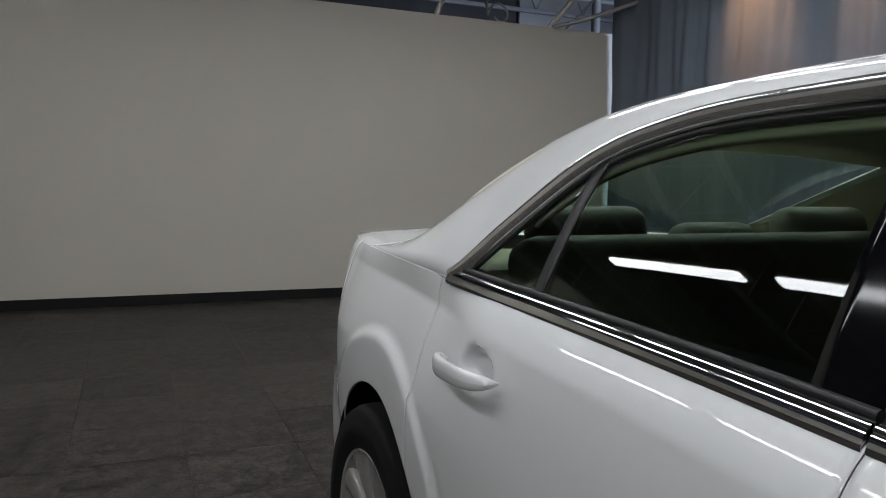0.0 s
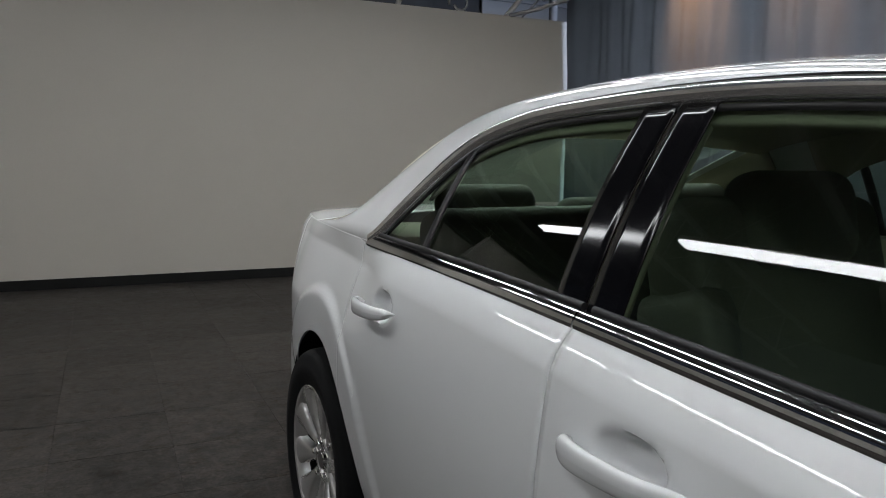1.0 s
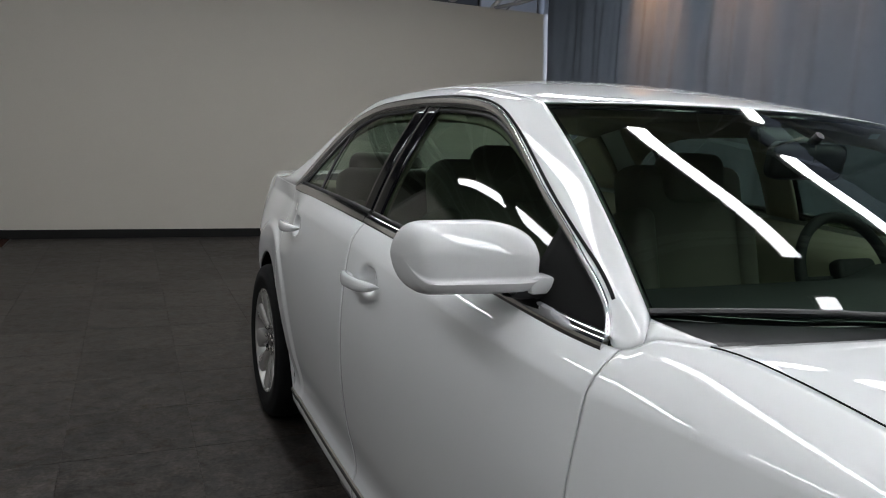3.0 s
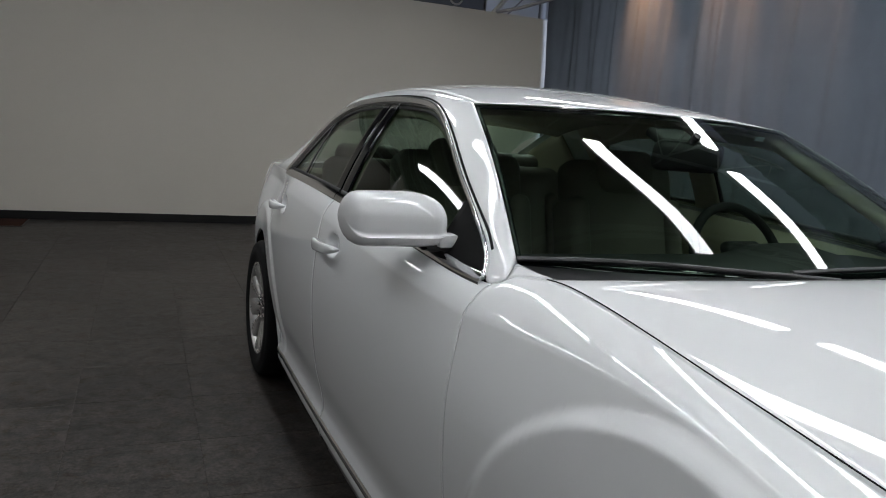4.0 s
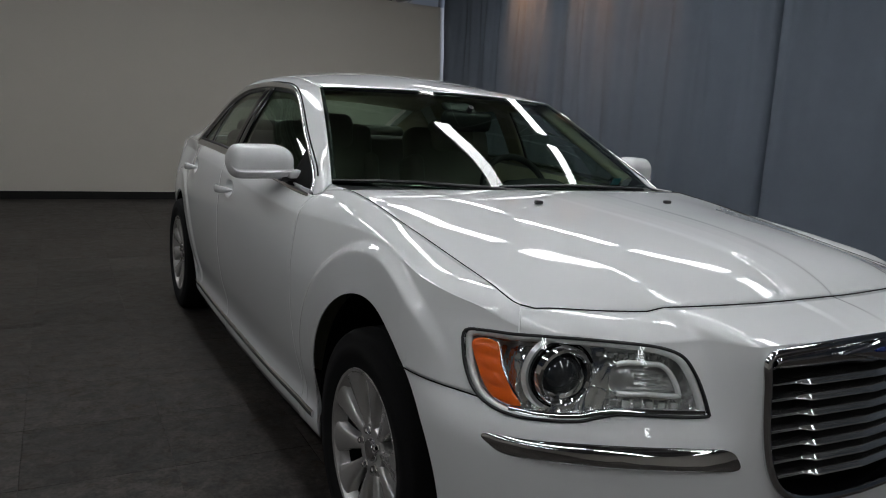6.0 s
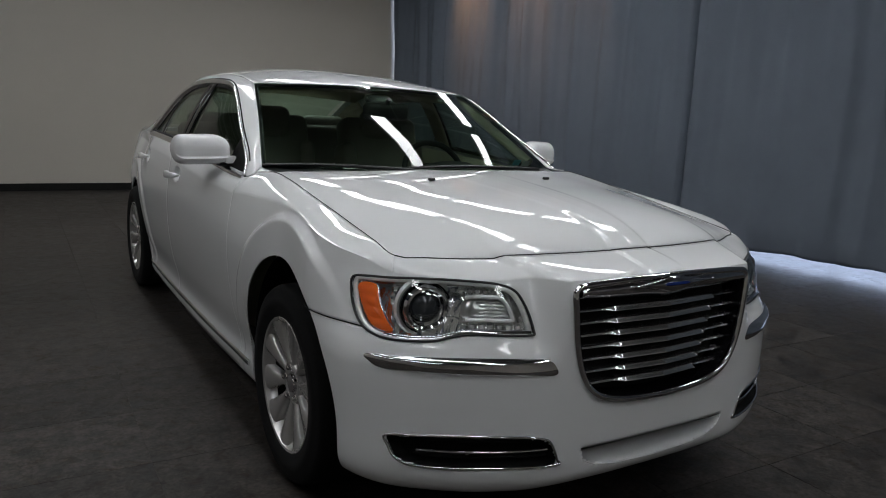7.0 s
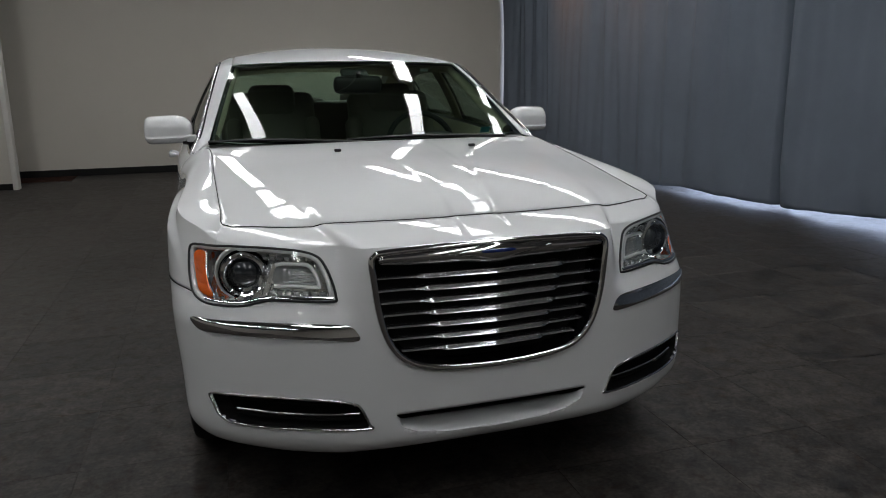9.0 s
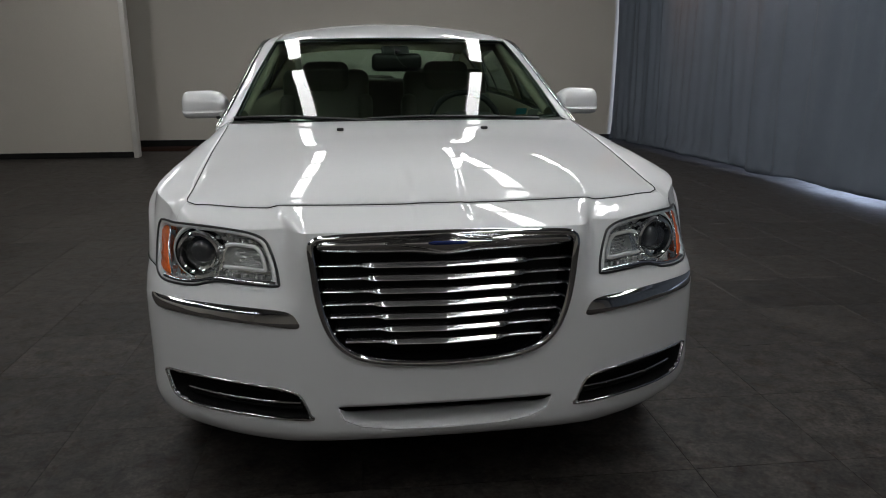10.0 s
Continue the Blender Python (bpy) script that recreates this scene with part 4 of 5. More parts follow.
def build_interior(car):
    # tub, door cards, shelf, headliner
    bm = bmesh.new()
    box(bm, 0, 0.30, 0.33, 1.46, 2.9, 0.05)
    part("cabin_floor", bm, DASH, car, "dark cabin carpet")
    for sx in (-1, 1):
        rows = []
        for i in range(41):
            y = -0.95 + 2.75 * i / 40
            b = belt(min(y, 1.85))
            rows.append([Vector((sx * (b.x - 0.045 - 0.03 * math.sin(math.pi * k / 6)), y, 0.36 + (b.z - 0.012 - 0.36) * k / 6)) for k in range(7)])
        sheet("door_card", rows, BEIGE, car, ref=(sx * 3, 0.4, 0.7), thick=0.012, label="beige door trim")
        rows = []
        for i in range(7):
            y = 0.17 + 0.14 * i / 6
            rows.append([cabin_point(y, k / 8 * 0.97, 0.03) for k in range(9)])
        roof_trim = []
        for i in range(41):
            y = -0.45 + 1.45 * i / 40
            w = window_top(y)
            roof_trim.append([cabin_point(y, w - 0.13 + (0.99 - w + 0.13) * k / 4, 0.030 + 0.012 * math.sin(math.pi * k / 4)) for k in range(5)])
        sheet("roof_side_trim", mirrored(roof_trim, sx), BEIGE, car, ref=(sx * 3, 0.3, 1.3), thick=0.01, label="beige trim above the side windows")
        sheet("pillar_trim", mirrored(rows, sx), BEIGE, car, ref=(sx * 3, 0.2, 1.2), thick=0.01, label="beige pillar trim")
        f0, h0 = SCREEN_FOOT(1), SCREEN_HEAD(1)
        tube("screen_pillar_trim", [Vector((sx * (f0.lerp(h0, v).x - 0.012), f0.lerp(h0, v).y + 0.05, f0.lerp(h0, v).z - 0.02)) for v in np.linspace(0.1, 1, 10)], 0.026, BEIGE, car)
        rows = []
        for i in range(15):
            y = 1.16 + 0.60 * i / 14
            rows.append([cabin_point(y, 0.03 + 0.94 * k / 6, 0.03) for k in range(7)])
        sheet("rear_pillar_trim", mirrored(rows, sx), BEIGE, car, ref=(sx * 3, 1.5, 1.2), thick=0.01, label="beige rear pillar trim")
    side = lambda sx: (lambda v: Vector((sx * (rail(-0.20 + 1.38 * v).x - 0.02), -0.20 + 1.38 * v, rail(-0.20 + 1.38 * v).z - 0.03)))
    a, b = side(1)(0), side(1)(1)
    rows = grid_patch(quad_curve((-a.x, a.y, a.z), (0, -0.33, 1.372), (a.x, a.y, a.z)), quad_curve((-b.x, b.y, b.z), (0, 1.29, 1.365), (b.x, b.y, b.z)), side(-1), side(1), 16, 16,
                      lambda u, v: Vector((0, 0, 0.035 * (1 - (2 * u - 1) ** 2) * math.sin(math.pi * v) ** 0.7)))
    sheet("headliner", rows, BEIGE, car, ref=(0, 0.5, 3), thick=0.006, label="beige roof lining")
    boxed("parcel_shelf", 0, 1.63, 1.045, 1.25, 0.46, 0.03, BEIGE, car, 0.01, label="pale parcel shelf")
    # dashboard
    rows = []
    for i in range(33):
        x = -0.74 + 1.48 * i / 32
        hood = 0.035 * math.exp(-((x - 0.36) / 0.17) ** 4)
        row = []
        for y, z in ((-1.02, 1.012), (-0.9, 1.02), (-0.75, 1.022), (-0.62, 1.015 + hood), (-0.54, 1.0 + hood), (-0.51, 0.95), (-0.53, 0.80), (-0.60, 0.66)):
            row.append(Vector((x, y + 0.10 * (abs(x) / 0.74) ** 2, z - 0.02 * (abs(x) / 0.74) ** 2)))
        rows.append(row)
    sheet("dashboard", rows, DASH, car, ref=(0, -1.2, 0.5), thick=0.01, label="black padded dashboard", angle=60)
    sw = new("steering_wheel")
    sw.parent = car
    c, m = Vector((0.38, -0.38, 0.955)), pose(0, 0, 0, 66, 0, 0)
    ring = [c + m.to_3x3() @ Vector((0.185 * math.cos(a), 0.185 * math.sin(a), 0)) for a in np.linspace(0, 2 * math.pi, 41)[:-1]]
    tube("ring", ring, 0.016, DASH, sw, closed=True, up=Vector((0, 1, 0.3)))
    bm = bmesh.new()
    box(bm, c.x, c.y - 0.02, c.z, 0.15, 0.13, 0.05, 0.02, m, 3)
    part("boss", bm, DASH, sw)
    for a in (0, math.pi, -math.pi / 2):
        tube("spoke", [c, c + m.to_3x3() @ Vector((0.18 * math.cos(a), 0.18 * math.sin(a), 0))], 0.016, DASH, sw, flat=0.6)
    # seats
    for x in (-0.36, 0.36):
        s = seat("front_seat", 0.54, x, 0.20, car)
        headrest(x, 0.265, 1.195, 0.27, s)
    s = seat("rear_seat", 1.36, 0, 1.12, car, 0.54)
    for x in (-0.40, 0.0, 0.40):
        headrest(x, 1.30, 1.125 if x else 1.09, 0.33 if x else 0.27, s)
    # rear-view mirror
    rv = new("rear_view_mirror")
    rv.parent = car
    bm = bmesh.new()
    box(bm, 0.01, -0.50, 1.283, 0.250, 0.040, 0.088, 0.028, pose(0, 0, 0, 8, 0, 0), 4)
    part("shell", bm, BLACK, rv)
    tube("stalk", [(0.01, -0.485, 1.30), (0.01, -0.53, 1.345)], 0.012, BLACK, rv)
    bm = bmesh.new()
    box(bm, 0.01, -0.42, 1.335, 0.14, 0.09, 0.03, 0.012, pose(0, 0, 0, 24, 0, 0), 3)
    part("sensor_box", bm, BLACK, rv)


def wiper(car, x0, y0, x1, y1):
    w = new("wiper")
    w.parent = car
    w["label"] = "black wiper arm and blade"
    def on(x, lift):
        u = (x / 0.748 + 1) / 2
        f = SCREEN_FOOT(u)
        return f + Vector((0, 0.010, 0.006 + lift))
    a, b = Vector((x0, y0, 1.036)), on(x1, 0.006)
    tube("arm", [a, a.lerp(b, 0.3) + Vector((0, -0.03, 0.008)), a.lerp(b, 0.75) + Vector((0, -0.02, 0.010)), b], 0.008, BLACK, w, taper=lambda u: 1.2 - 0.6 * u)
    pts = [on(x1 + (x0 - x1) * 0.75 * u + (x1 - x0) * 0.22, 0.003 + 0.008 * math.sin(math.pi * u)) for u in np.linspace(0, 1, 14)]
    tube("blade", pts, 0.006, BLACK, w, flat=1.4)


def build_car():
    car = new("car")
    tagged(car, "glossy white full-size four-door sedan with chrome trim parked on dark tile", "car")
    t_arch = shell_t(FRONT_AXLE)
    # front: bumper below the seam, fender above it
    ts = sorted(set(panel_ts(0.0, shell_t(-0.9035), 36)) | {0.26 + 0.012 * k for k in range(18)} | {2.10 + 0.015 * k for k in range(30)})
    cols = [shell_column(t, 62, 30, 12) for t in ts]
    t_corner = 5.02

    def in_bumper(t, z):
        return (t < t_corner) or (z < SEAM_Z and t < t_arch)

    def hole(t, z, x):
        return inside(HEADLIGHT, t, z) or inside(FOG, t, z) or inside(INTAKE, t, z) or inside(INTAKE, -t, z) or (abs(x) < 0.36 and inside(GRILLE, abs(x), z))
    full = mirrored(cols[:0:-1], -1) + cols
    tts = [-t for t in ts[:0:-1]] + ts

    def emit(name, keep, rows_t, rows):
        n = len(rows[0])
        verts = [p for r in rows for p in r]
        faces = []
        for i in range(len(rows) - 1):
            t = abs(rows_t[i] + rows_t[i + 1]) / 2
            for j in range(n - 1):
                q = (i * n + j, (i + 1) * n + j, (i + 1) * n + j + 1, i * n + j + 1)
                c = (verts[q[0]] + verts[q[2]]) / 2
                if keep(t, c.z, j) and not (t < 6.6 and j < n - 14 and hole(t, c.z, c.x)):
                    faces.append(q)
        used = sorted({k for q in faces for k in q})
        idx = {k: m for m, k in enumerate(used)}
        faces = [tuple(idx[k] for k in q) for q in faces]
        verts = [verts[k] for k in used]
        tot = sum((verts[q[2]] - verts[q[0]]).cross(verts[q[3]] - verts[q[1]]).dot(verts[q[0]] - Vector((0, 0.2, 0.6))) for q in faces[::7])
        if tot < 0:
            faces = [q[::-1] for q in faces]
        ob = mesh_object(name, verts, faces, PAINT, car, True, "", 40)
        mod = ob.modifiers.new("thickness", "SOLIDIFY")
        mod.thickness, mod.offset = 0.004, -1
        return ob
    emit("front_bumper", lambda t, z, j: in_bumper(t, z), tts, full)
    for sx in (-1, 1):
        emit("front_fender", lambda t, z, j: not in_bumper(t, z), ts, mirrored(cols, sx))
        sp = [skin(sx * t, SEAM_Z, 0.0008) for t in np.linspace(5.35, shell_t(-1.80), 24)]
        tube("seam", sp, 0.0018, DARK, car, sides=6)
        hp = []
        for t in np.linspace(5.0, shell_t(-1.02), 50):
            s = shell_at(t)
            hp.append(Vector((sx * s[2], s[3], s[4] + 0.0005)))
        tube("seam", hp, 0.0014, DARK, car, sides=6)
    hp = [hood_front(u) + Vector((0, -0.0005, 0.0005)) for u in np.linspace(0, 1, 60)]
    tube("seam", hp, 0.0018, DARK, car, sides=6)
    for name, t0, t1 in (("front_door", shell_t(-0.900), shell_t(0.239)), ("rear_door", shell_t(0.242), shell_t(1.245)), ("rear_quarter", shell_t(1.248), shell_t(2.1))):
        pcols = [shell_column(t, 24, 26, 12) for t in panel_ts(t0, t1, 60 if "door" in name else 24)]
        for sx in (-1, 1):
            ob = sheet(name, mirrored(pcols, sx), PAINT, car)
            if name in HANDLES:
                build_handle(ob, *HANDLES[name], sx)
    rcols = [shell_column(t) for t in panel_ts(shell_t(2.104), 20.0, 14)]
    sheet("rear_bumper", rcols + mirrored(rcols[::-1], -1)[1:], PAINT, car)
    # hood, roof, trunk
    e0, e1 = hood_edge(-1)(1.0), hood_edge(1)(1.0)
    back = quad_curve(e0, (0, -1.120, 1.047), e1)
    sheet("hood", grid_patch(hood_front, back, hood_edge(-1), hood_edge(1), 220, 80, hood_bulge), PAINT, car)
    rf = lambda u: SCREEN_HEAD(u) + Vector((0, 0.003, 0.003))
    rb = lambda u: BACK_HEAD(u) + Vector((0, -0.003, 0.003))
    side = lambda sx: (lambda v: (lambda p: Vector((sx * p.x, p.y, p.z)))(roof_inner(-0.24 + 1.42 * v)))
    sheet("roof", grid_patch(rf, rb, side(-1), side(1), 48, 60, lambda u, v: Vector((0, 0, (0.022 + 0.014 * v) * (1 - abs(2 * u - 1) ** 2.4) * math.sin(math.pi * v) ** 0.7))), PAINT, car)
    dl = lambda sx: (lambda v: Vector((sx * shell_at(14.9 + 3.0 * v)[2], shell_at(14.9 + 3.0 * v)[3], shell_at(14.9 + 3.0 * v)[4])))
    d0, d1 = dl(1)(0), dl(1)(1)
    df = quad_curve((-d0.x, d0.y, d0.z), (0, 1.93, 1.100), (d0.x, d0.y, d0.z))
    db = quad_curve((-d1.x, d1.y, d1.z), (0, 2.55, 1.074), (d1.x, d1.y, d1.z))
    sheet("trunk_lid", grid_patch(df, db, dl(-1), dl(1), 24, 16, lambda u, v: Vector((0, 0, 0.012 * (1 - (2 * u - 1) ** 2) * math.sin(math.pi * v)))), PAINT, car)
    # glass
    def wbulge(u, v):
        x2 = (2 * u - 1) ** 2
        e, s1, s2 = 1 - x2, math.sin(math.pi * v), math.sin(2 * math.pi * v)
        k = 0.6 * s1 * (1 - 0.5 * x2) + e * s1 * (-0.046 - 0.228 * e + 0.182 * x2) + 0.073 * e * s2
        return Vector((0, -0.035, 0.045)) * k
    wrows = grid_patch(SCREEN_FOOT, SCREEN_HEAD, line(SCREEN_FOOT(0), SCREEN_HEAD(0)), line(SCREEN_FOOT(1), SCREEN_HEAD(1)), 56, 36, wbulge)
    ws = sheet("windshield", wrows, SHIELD, car, thick=0, label="wide green-tinted windscreen")
    # black border of the screen, just inside the glass
    for rows2, wdt in ((wrows[0], 0.022), (wrows[-1], 0.022), ([r[0] for r in wrows], 0.020), ([r[-1] for r in wrows], 0.020)):
        strip = []
        for p in rows2:
            q = Vector(p) + Vector((0, 0.006, -0.006))
            to = (Vector((0 if abs(p[0]) > 0.55 and rows2 not in (wrows[0], wrows[-1]) else p[0], -0.68, 1.24)) - q)
            to.normalize()
            strip.append([q, q + to * wdt * 0.5, q + to * wdt])
        sheet("screen_border", strip, GLOSSBLACK, car, thick=0.002, label="black printed screen border")
    sheet("rear_screen", grid_patch(BACK_HEAD, BACK_FOOT, line(BACK_HEAD(0), BACK_FOOT(0)), line(BACK_HEAD(1), BACK_FOOT(1)), 24, 14,
          lambda u, v: Vector((0, 0.02, 0.03)) * math.sin(math.pi * v)), REAR_GLASS, car, thick=0, label="tinted rear screen")
    for sx in (-1, 1):
        rows = []
        for i in range(181):
            y = -0.925 + (1.90 + 0.925) * i / 180
            a, b = roof_inner(y), rail(y)
            w0 = window_top(y)
            c = cabin_point(y, w0)
            m = b + (b - (a + c) / 2) * 0.48
            rows.append([a * (1 - u) ** 2 + m * (2 * u * (1 - u)) + c * (u * u) for u in (k / 16 for k in range(17))])
        sheet("side_frame", mirrored(rows, sx), PAINT, car)
        # corner of the cowl between hood, screen and pillar
        rows = []
        for i in range(9):
            v = i / 8
            y0 = -1.02 + 0.095 * v
            o = Vector(shell_at(shell_t(y0))[2:5])
            q = Vector((0.743, -1.02, 1.034)).lerp(SCREEN_FOOT(1), v)
            rows.append([q.lerp(o, k / 4) + Vector((0, 0, 0.004 * math.sin(math.pi * k / 4))) for k in range(5)])
        sheet("cowl_corner", mirrored(rows, sx), PAINT, car, ref=(0, -0.9, 0.5))
        for name, y0, y1 in (("front_window", -0.63, 0.165), ("rear_window", 0.315, 0.850), ("quarter_window", 0.880, 1.195)):
            rows = []
            for i in range(25):
                y = y0 + (y1 - y0) * i / 24
                w0 = window_top(y)
                rows.append([cabin_point(y, w0 * k / 10, 0.012) for k in range(11)])
            sheet(name, mirrored(rows, sx), GLASS, car, thick=0, label="dark tinted side glass")
        for y0, y1 in ((0.160, 0.236), (0.244, 0.320)):
            rows = []
            for i in range(6):
                y = y0 + (y1 - y0) * i / 5
                rows.append([cabin_point(y, window_top(y) * k / 12, 0.004) for k in range(13)])
            sheet("door_pillar", mirrored(rows, sx), GLOSSBLACK, car, label="gloss black door pillar cover")
        rows = []
        for i in range(4):
            y = 0.850 + 0.030 * i / 3
            rows.append([cabin_point(y, window_top(y) * k / 10, 0.005) for k in range(11)])
        sheet("window_divider", mirrored(rows, sx), BLACK, car, label="black window divider")
        flip = lambda p: Vector((p.x * sx, p.y, p.z))
        ys = np.linspace(-0.872, 1.198, 110)
        tube("window_trim", [flip(cabin_point(y, window_top(y) + 0.006, -0.003)) for y in ys], 0.0180, TRIM, car, taper=lambda u: 0.82 + 0.18 * ease(0.2, 0.50, u), flat=0.45, up=Vector((0.4 * sx, 0, 1)), label="chrome window surround")
        tube("door_gap", [flip(cabin_point(y, min(window_top(y) + 0.014 + 0.017 / max((rail(y) - belt(y)).length, 0.08), 0.985), -0.0015)) for y in ys[2:-2]], 0.0032, DARK, car, sides=6, label="black gap round the door frame")
        tube("window_seal", [flip(cabin_point(y, max(window_top(y) - 0.052, 0.0), 0.010)) for y in ys[:-3]], 0.0055, BLACK, car, flat=0.5, label="black rubber window seal")
        for y0, y1 in ((-0.872, 0.238), (0.243, 1.205)):
            tube("belt_trim", [flip(belt(y) + Vector((0.003, 0, 0.004))) for y in np.linspace(y0, y1, 40)], 0.0165, CHROME, car, flat=0.4, up=Vector((-0.5 * sx, 0, 1)), label="chrome belt moulding")
            tube("belt_seal", [flip(belt(y) + Vector((-0.012, 0, 0.022))) for y in np.linspace(max(y0, -0.62), y1 - 0.02, 40)], 0.007, BLACK, car, label="black rubber belt seal")
        tube("sill_moulding", [flip(skin(shell_t(y), 0.262, 0.004)) for y in np.linspace(-1.055, 1.085, 50)], 0.013, CHROME, car, flat=0.5, label="chrome sill moulding")
        loop = rounded(STRIP, 4)
        filled("bumper_moulding", loop, lambda t, z, o: flip(skin(t, z, o)), CHROME, car, 6, "curved chrome bumper moulding", 0.0, centre=None, bulge=lambda f: 0.001 + 0.014 * (1 - f**3))
        build_headlight(car, sx)
        build_fog(car, sx)
        build_mirror(car, sx)
        # wheel housings
        for yc, r in ((FRONT_AXLE - 0.012, FRONT_ARCH), (REAR_AXLE, REAR_ARCH)):
            bm = bmesh.new()
            lathe(bm, [(r + 0.005, 0.842), (r + 0.010, 0.82), (r + 0.012, 0.50), (0.05, 0.50)], 32, Matrix.Translation((0, yc, ARCH_Z)) @ Matrix.Diagonal((sx, 1, 1, 1)), -0.06, math.pi + 0.06)
            part("wheel_housing", bm, DARK, car, "black wheel housing")
        p = Vector((sx * 0.276, -1.467, 0))
        bm = bmesh.new()
        box(bm, p.x, p.y, 1.046, 0.026, 0.018, 0.012, 0.004)
        part("washer_jet", bm, BLACK, car, "black washer jet")
    # lower intake: sloped paint lip in front of a dark slot
    iw = [(t, z) for t, z in rounded(INTAKE, 4)]
    rows = []
    for i in range(41):
        x = -1 + 2 * i / 40
        t = 1.50 * x
        zl = float(np.interp(abs(t), [0, 0.8, 1.2, 1.44, 1.50], [0.2935, 0.2995, 0.3115, 0.3345, 0.3700]))
        deep = 1 - abs(x) ** 8
        row = []
        for k in range(9):
            u = k / 8
            row.append(skin(t, zl + (0.312 + 0.008 * abs(x) ** 2 + 0.05 * abs(x) ** 12 - zl) * u**1.7, 0.0008 - 0.085 * deep * u))
        rows.append(row)
    sheet("intake_lip", rows, PAINT, car, ref=(0, -2.2, -1.0), thick=0.003)
    rows = [[skin(1.49 * (-1 + 2 * i / 40), 0.3744, -0.001 - 0.09 * k / 4) for k in range(5)] for i in range(41)]
    sheet("intake_roof", rows, DARK, car, ref=(0, -2.4, 1.0), thick=0.003)
    filled("intake_backing", [(t * 1.02, 0.335 + (z - 0.335) * 1.1) for t, z in iw], lambda t, z, o: skin(t, z, -0.090), DARK, car, 4, "dark air intake")
    build_grille(car)
    for y in (FRONT_AXLE, REAR_AXLE):
        for sx in (-1, 1):
            build_wheel(car, y, sx)
    # cowl and wipers
    rows = []
    for i in range(41):
        u = i / 40
        f, b = back(u), SCREEN_FOOT(u)
        rows.append([f + Vector((0, 0.004, -0.012)), f.lerp(b, 0.5) + Vector((0, 0, -0.016)), b + Vector((0, 0.004, -0.004))])
    sheet("cowl", rows, BLACK, car, ref=(0, -1, 0), thick=0.01, label="black cowl panel")
    wiper(car, 0.62, -0.98, -0.02, 0)
    wiper(car, -0.05, -1.10, -0.62, 0)
    # inspection stickers inside the screen
    for x0, z0, wd, ht, col, nm in ((0.562, 1.062, 0.050, 0.034, (0.10, 0.42, 0.50), "teal"), (0.618, 1.058, 0.052, 0.034, (0.62, 0.62, 0.60), "pale"), (0.40, 1.355, 0.045, 0.016, (0.55, 0.65, 0.62), "pale")):
        st = new("sticker")
        st.parent = car
        yy = -0.885 + (z0 - 1.046) / (1.391 - 1.046) * 0.6 - 0.075 + 0.045 * (x0 / 0.7) ** 2 + 0.025
        m = Matrix.Translation((x0, yy, z0)) @ pose(0, 0, 0, -58, 0, 8)
        bm = bmesh.new()
        box(bm, 0, 0, 0, wd, ht, 0.001, 0, None)
        bmesh.ops.transform(bm, matrix=m, verts=bm.verts)
        part("label_sheet", bm, material("sticker_" + nm, col, 0.4), st, nm + " inspection sticker")
        if ht > 0.03:
            for k in range(3):
                bm = bmesh.new()
                box(bm, 0, (k - 1) * 0.010, 0.0012, wd * (0.7 - 0.12 * k), 0.005, 0.0006)
                bmesh.ops.transform(bm, matrix=m, verts=bm.verts)
                part("print_bar", bm, material("sticker_print", (0.05, 0.07, 0.10) if k != 1 else (0.7, 0.72, 0.72), 0.5), st)
    boxed("underbody", 0, 0.05, 0.40, 1.30, 4.3, 0.30, DARK, car, 0.03)
    boxed("underbody", 0, -1.75, 0.55, 0.9, 1.0, 0.5, DARK, car, 0.03)
    build_interior(car)
    return car


def floor_mat():
    m = new("floor_mat")
    boxed("carpet_top", 0, 0, 0.006, 1.24, 0.56, 0.008, MAT, m, 0.003, label="flat brown carpet pile")
    for sy in (-1, 1):
        boxed("edging", 0, sy * 0.287, 0.004, 1.28, 0.018, 0.008, BLACK, m, 0.003)
    for sx in (-1, 1):
        boxed("edging", sx * 0.631, 0, 0.004, 0.018, 0.552, 0.008, BLACK, m, 0.003)
    m.matrix_world = ROOM @ pose(-3.27, 6.88, 0)
    return tagged(m, "dark reddish-brown floor mat lying on the tiles against the wall", "floor mat")


floor_mat()
car = build_car()


# ---- roof structure ----
def joist(y):
    j = new("roof_joist")
    for z, r in ((3.78, 0.035), (4.57, 0.035)):
        bm = bmesh.new()
        box(bm, -0.4, 0, z, 13.6, 0.07, 0.06, 0.006)
        part("chord", bm, STEEL, j)
    zig = [(-7.1 + 0.42 * i, 0, 3.8 if i % 2 else 4.55) for i in range(33)]
    tube("web", zig, 0.014, STEEL, j, sides=6)
    j.matrix_world = ROOM @ pose(0, y, 0)
    return tagged(j, "grey open-web steel roof joist", "roof joist", "roof joists")


for y in (-7.6, -5.2, -2.8, -0.4, 2.0, 4.4, 6.8, 8.6, 9.8):
    joist(y)


def pipe(label, pts, r, mat):
    ob = tube("pipe", pts, r, mat, None)
    return tagged(room(ob), label, "pipe")


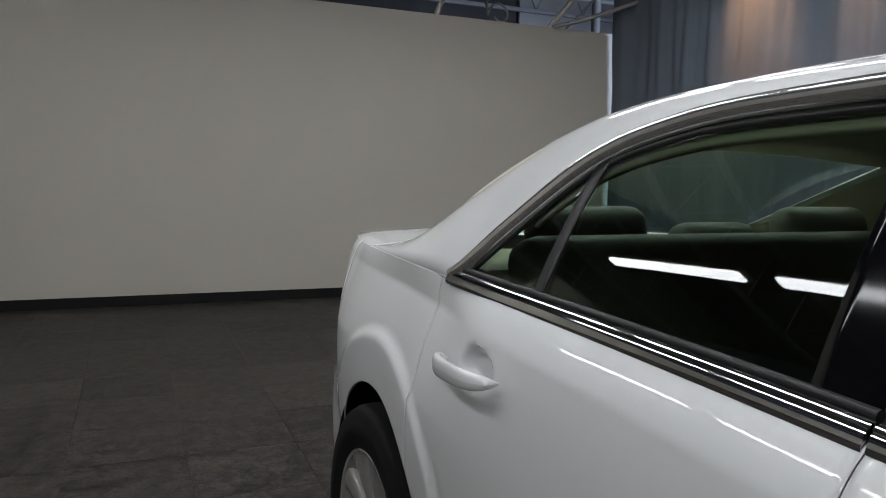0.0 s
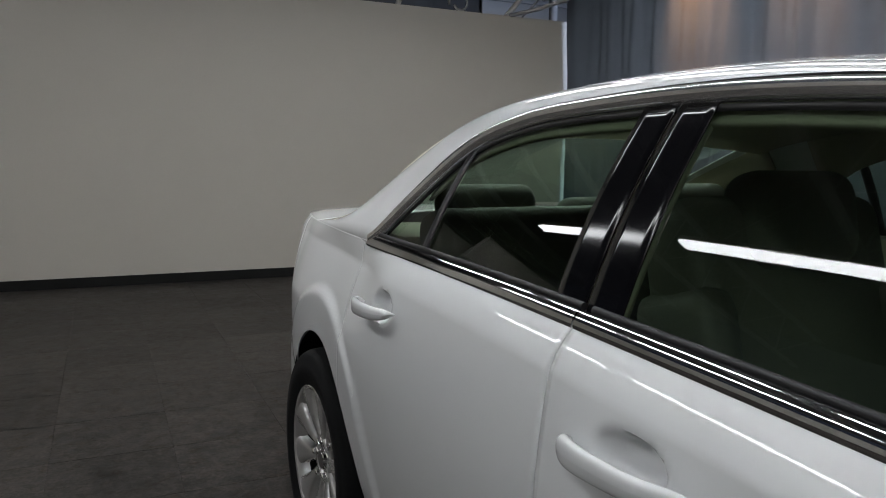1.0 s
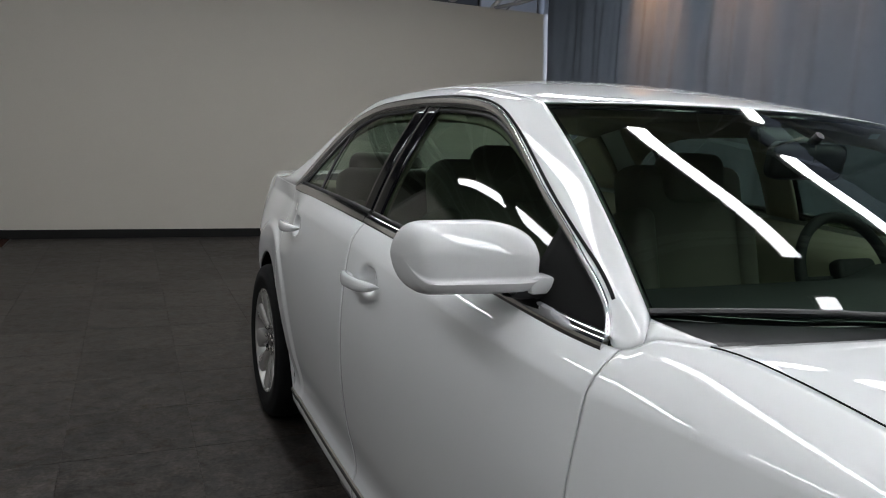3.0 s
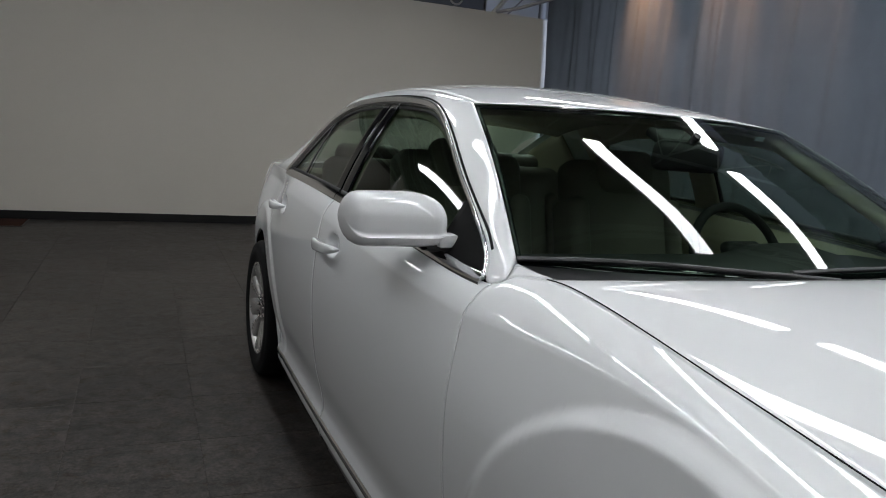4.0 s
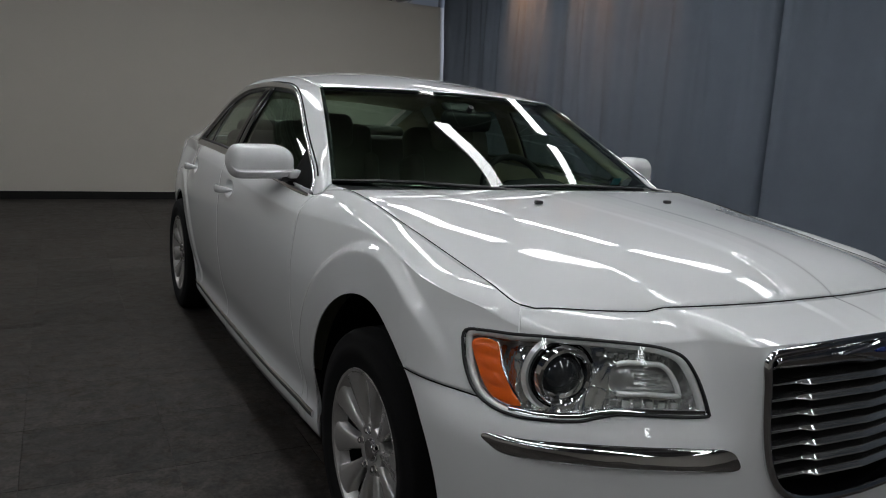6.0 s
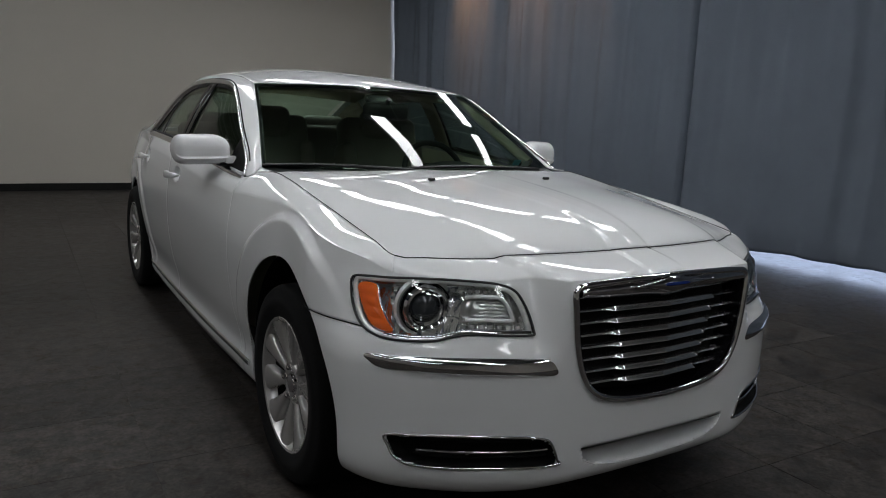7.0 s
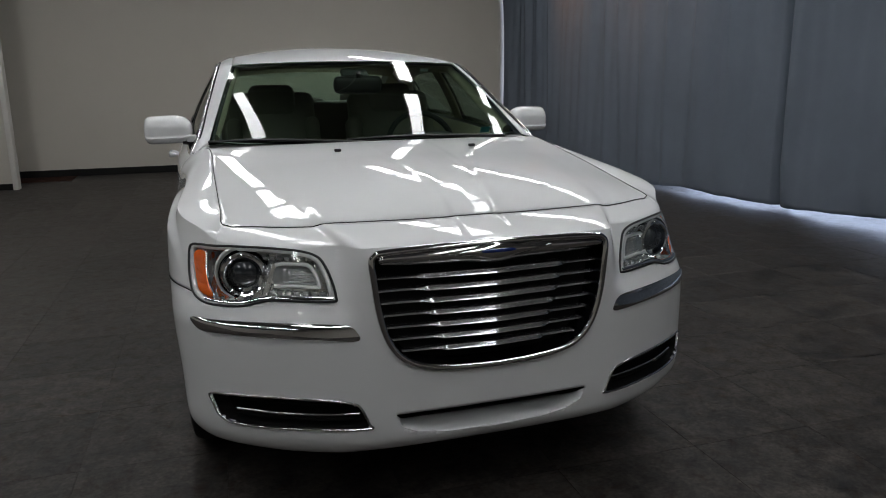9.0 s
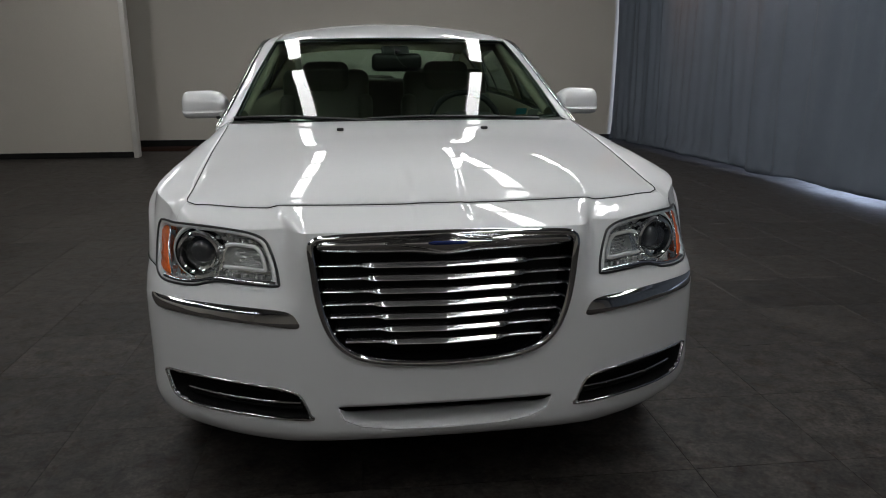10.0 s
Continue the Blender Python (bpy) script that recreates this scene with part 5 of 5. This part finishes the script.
pipe("thin grey sprinkler pipe under the roof", [(-7, 8.6, 3.724), (5.8, 8.6, 3.724)], 0.03, STEEL)
pipe("grey steel pole slanting down to the wall's top", [(3.00, 7.22, 2.99), (3.20, 6.92, 3.03), (3.92, 6.80, 3.30), (4.3, 6.80, 3.76)], 0.024, STEEL)
pipe("vertical grey steel post behind the partition", [(4.27, 8.25, 0), (4.27, 8.25, 4.55)], 0.06, STEEL)
pipe("pale slanting roof brace behind the partition", [(2.98, 7.33, 2.96), (3.50, 6.82, 3.77)], 0.034, TRIM_PAINT)
pipe("thin grey slanting roof tie", [(3.20, 7.33, 2.97), (3.80, 6.82, 3.77)], 0.012, STEEL)
pipe("pale looped hose hanging under the roof", [(2.66 + 0.11 * math.cos(a), 7.9 + 0.02 * a, 3.24 + 0.11 * math.sin(a)) for a in np.linspace(-2.6, 3.4, 22)] + [(2.60, 8.2, 3.5), (2.66, 8.59, 3.76)], 0.014, TRIM_PAINT)
pipe("pale strut behind the partition", [(1.60, 7.33, 2.96), (1.74, 6.82, 3.77)], 0.03, TRIM_PAINT)
pipe("dark hanging cable under the roof", [(0.95 + 0.75 * u, 8.6, 3.76 - 0.36 * math.sin(math.pi * u)) for u in np.linspace(0, 1, 16)], 0.022, DECK)


# ---- floor tiles ----
def tiles():
    s, h = 0.4955, 0.006
    a, b = s / 2 - 0.0006, s / 2 - 0.0010
    v = [(x * b, y * b, h) for x, y in ((-1, -1), (1, -1), (1, 1), (-1, 1))] + [(x * a, y * a, h - 0.0012) for x, y in ((-1, -1), (1, -1), (1, 1), (-1, 1))] + [(x * a, y * a, -0.004) for x, y in ((-1, -1), (1, -1), (1, 1), (-1, 1))]
    f = [(0, 1, 2, 3)] + [(4 + i, 4 + (i + 1) % 4, (i + 1) % 4, i) for i in range(4)] + [(8 + i, 8 + (i + 1) % 4, 4 + (i + 1) % 4, 4 + i) for i in range(4)]
    me = bpy.data.meshes.new("tile")
    me.from_pydata(v, [], f)
    me.materials.append(TILE)
    floor_ob = bpy.data.objects["floor"]
    inv = floor_ob.matrix_world.inverted()
    rest_v, rest_f = [], []
    edges = [-0.74 - s * k for k in range(13, 0, -1)] + [-0.74 + 0.5433 * k for k in range(3)] + [0.89 + 0.5 * k for k in range(13)]
    for x0, x1 in zip(edges, edges[1:]):
        wide = Matrix.Diagonal(((x1 - x0) / s, 1, 1, 1))
        for j in range(-16, 24):
            x, y = (x0 + x1) / 2, -1.26 + s / 2 + s * j
            if not (-7.4 < x < 7.2 and -8.9 < y < 10.2):
                continue
            if -3.3 < x < 2.7 and -5.0 < y < 7.4:
                ob = new("tile", me)
                ob.parent = floor_ob
                ob.matrix_parent_inverse = inv
                ob.matrix_basis = ROOM @ pose(x, y, -0.006) @ wide
            else:
                k = len(rest_v)
                rest_v += [ROOM @ Vector((x + p[0] * wide[0][0], y + p[1], p[2] - 0.006)) for p in v]
                rest_f += [tuple(k + q for q in face) for face in f]
    ob = mesh_object("tiles_beyond", rest_v, rest_f, TILE, None, False)
    tagged(ob, "dark slate-look floor tiles further off", kind="stuff")
    ob.parent = floor_ob
    ob.matrix_parent_inverse = inv


tiles()
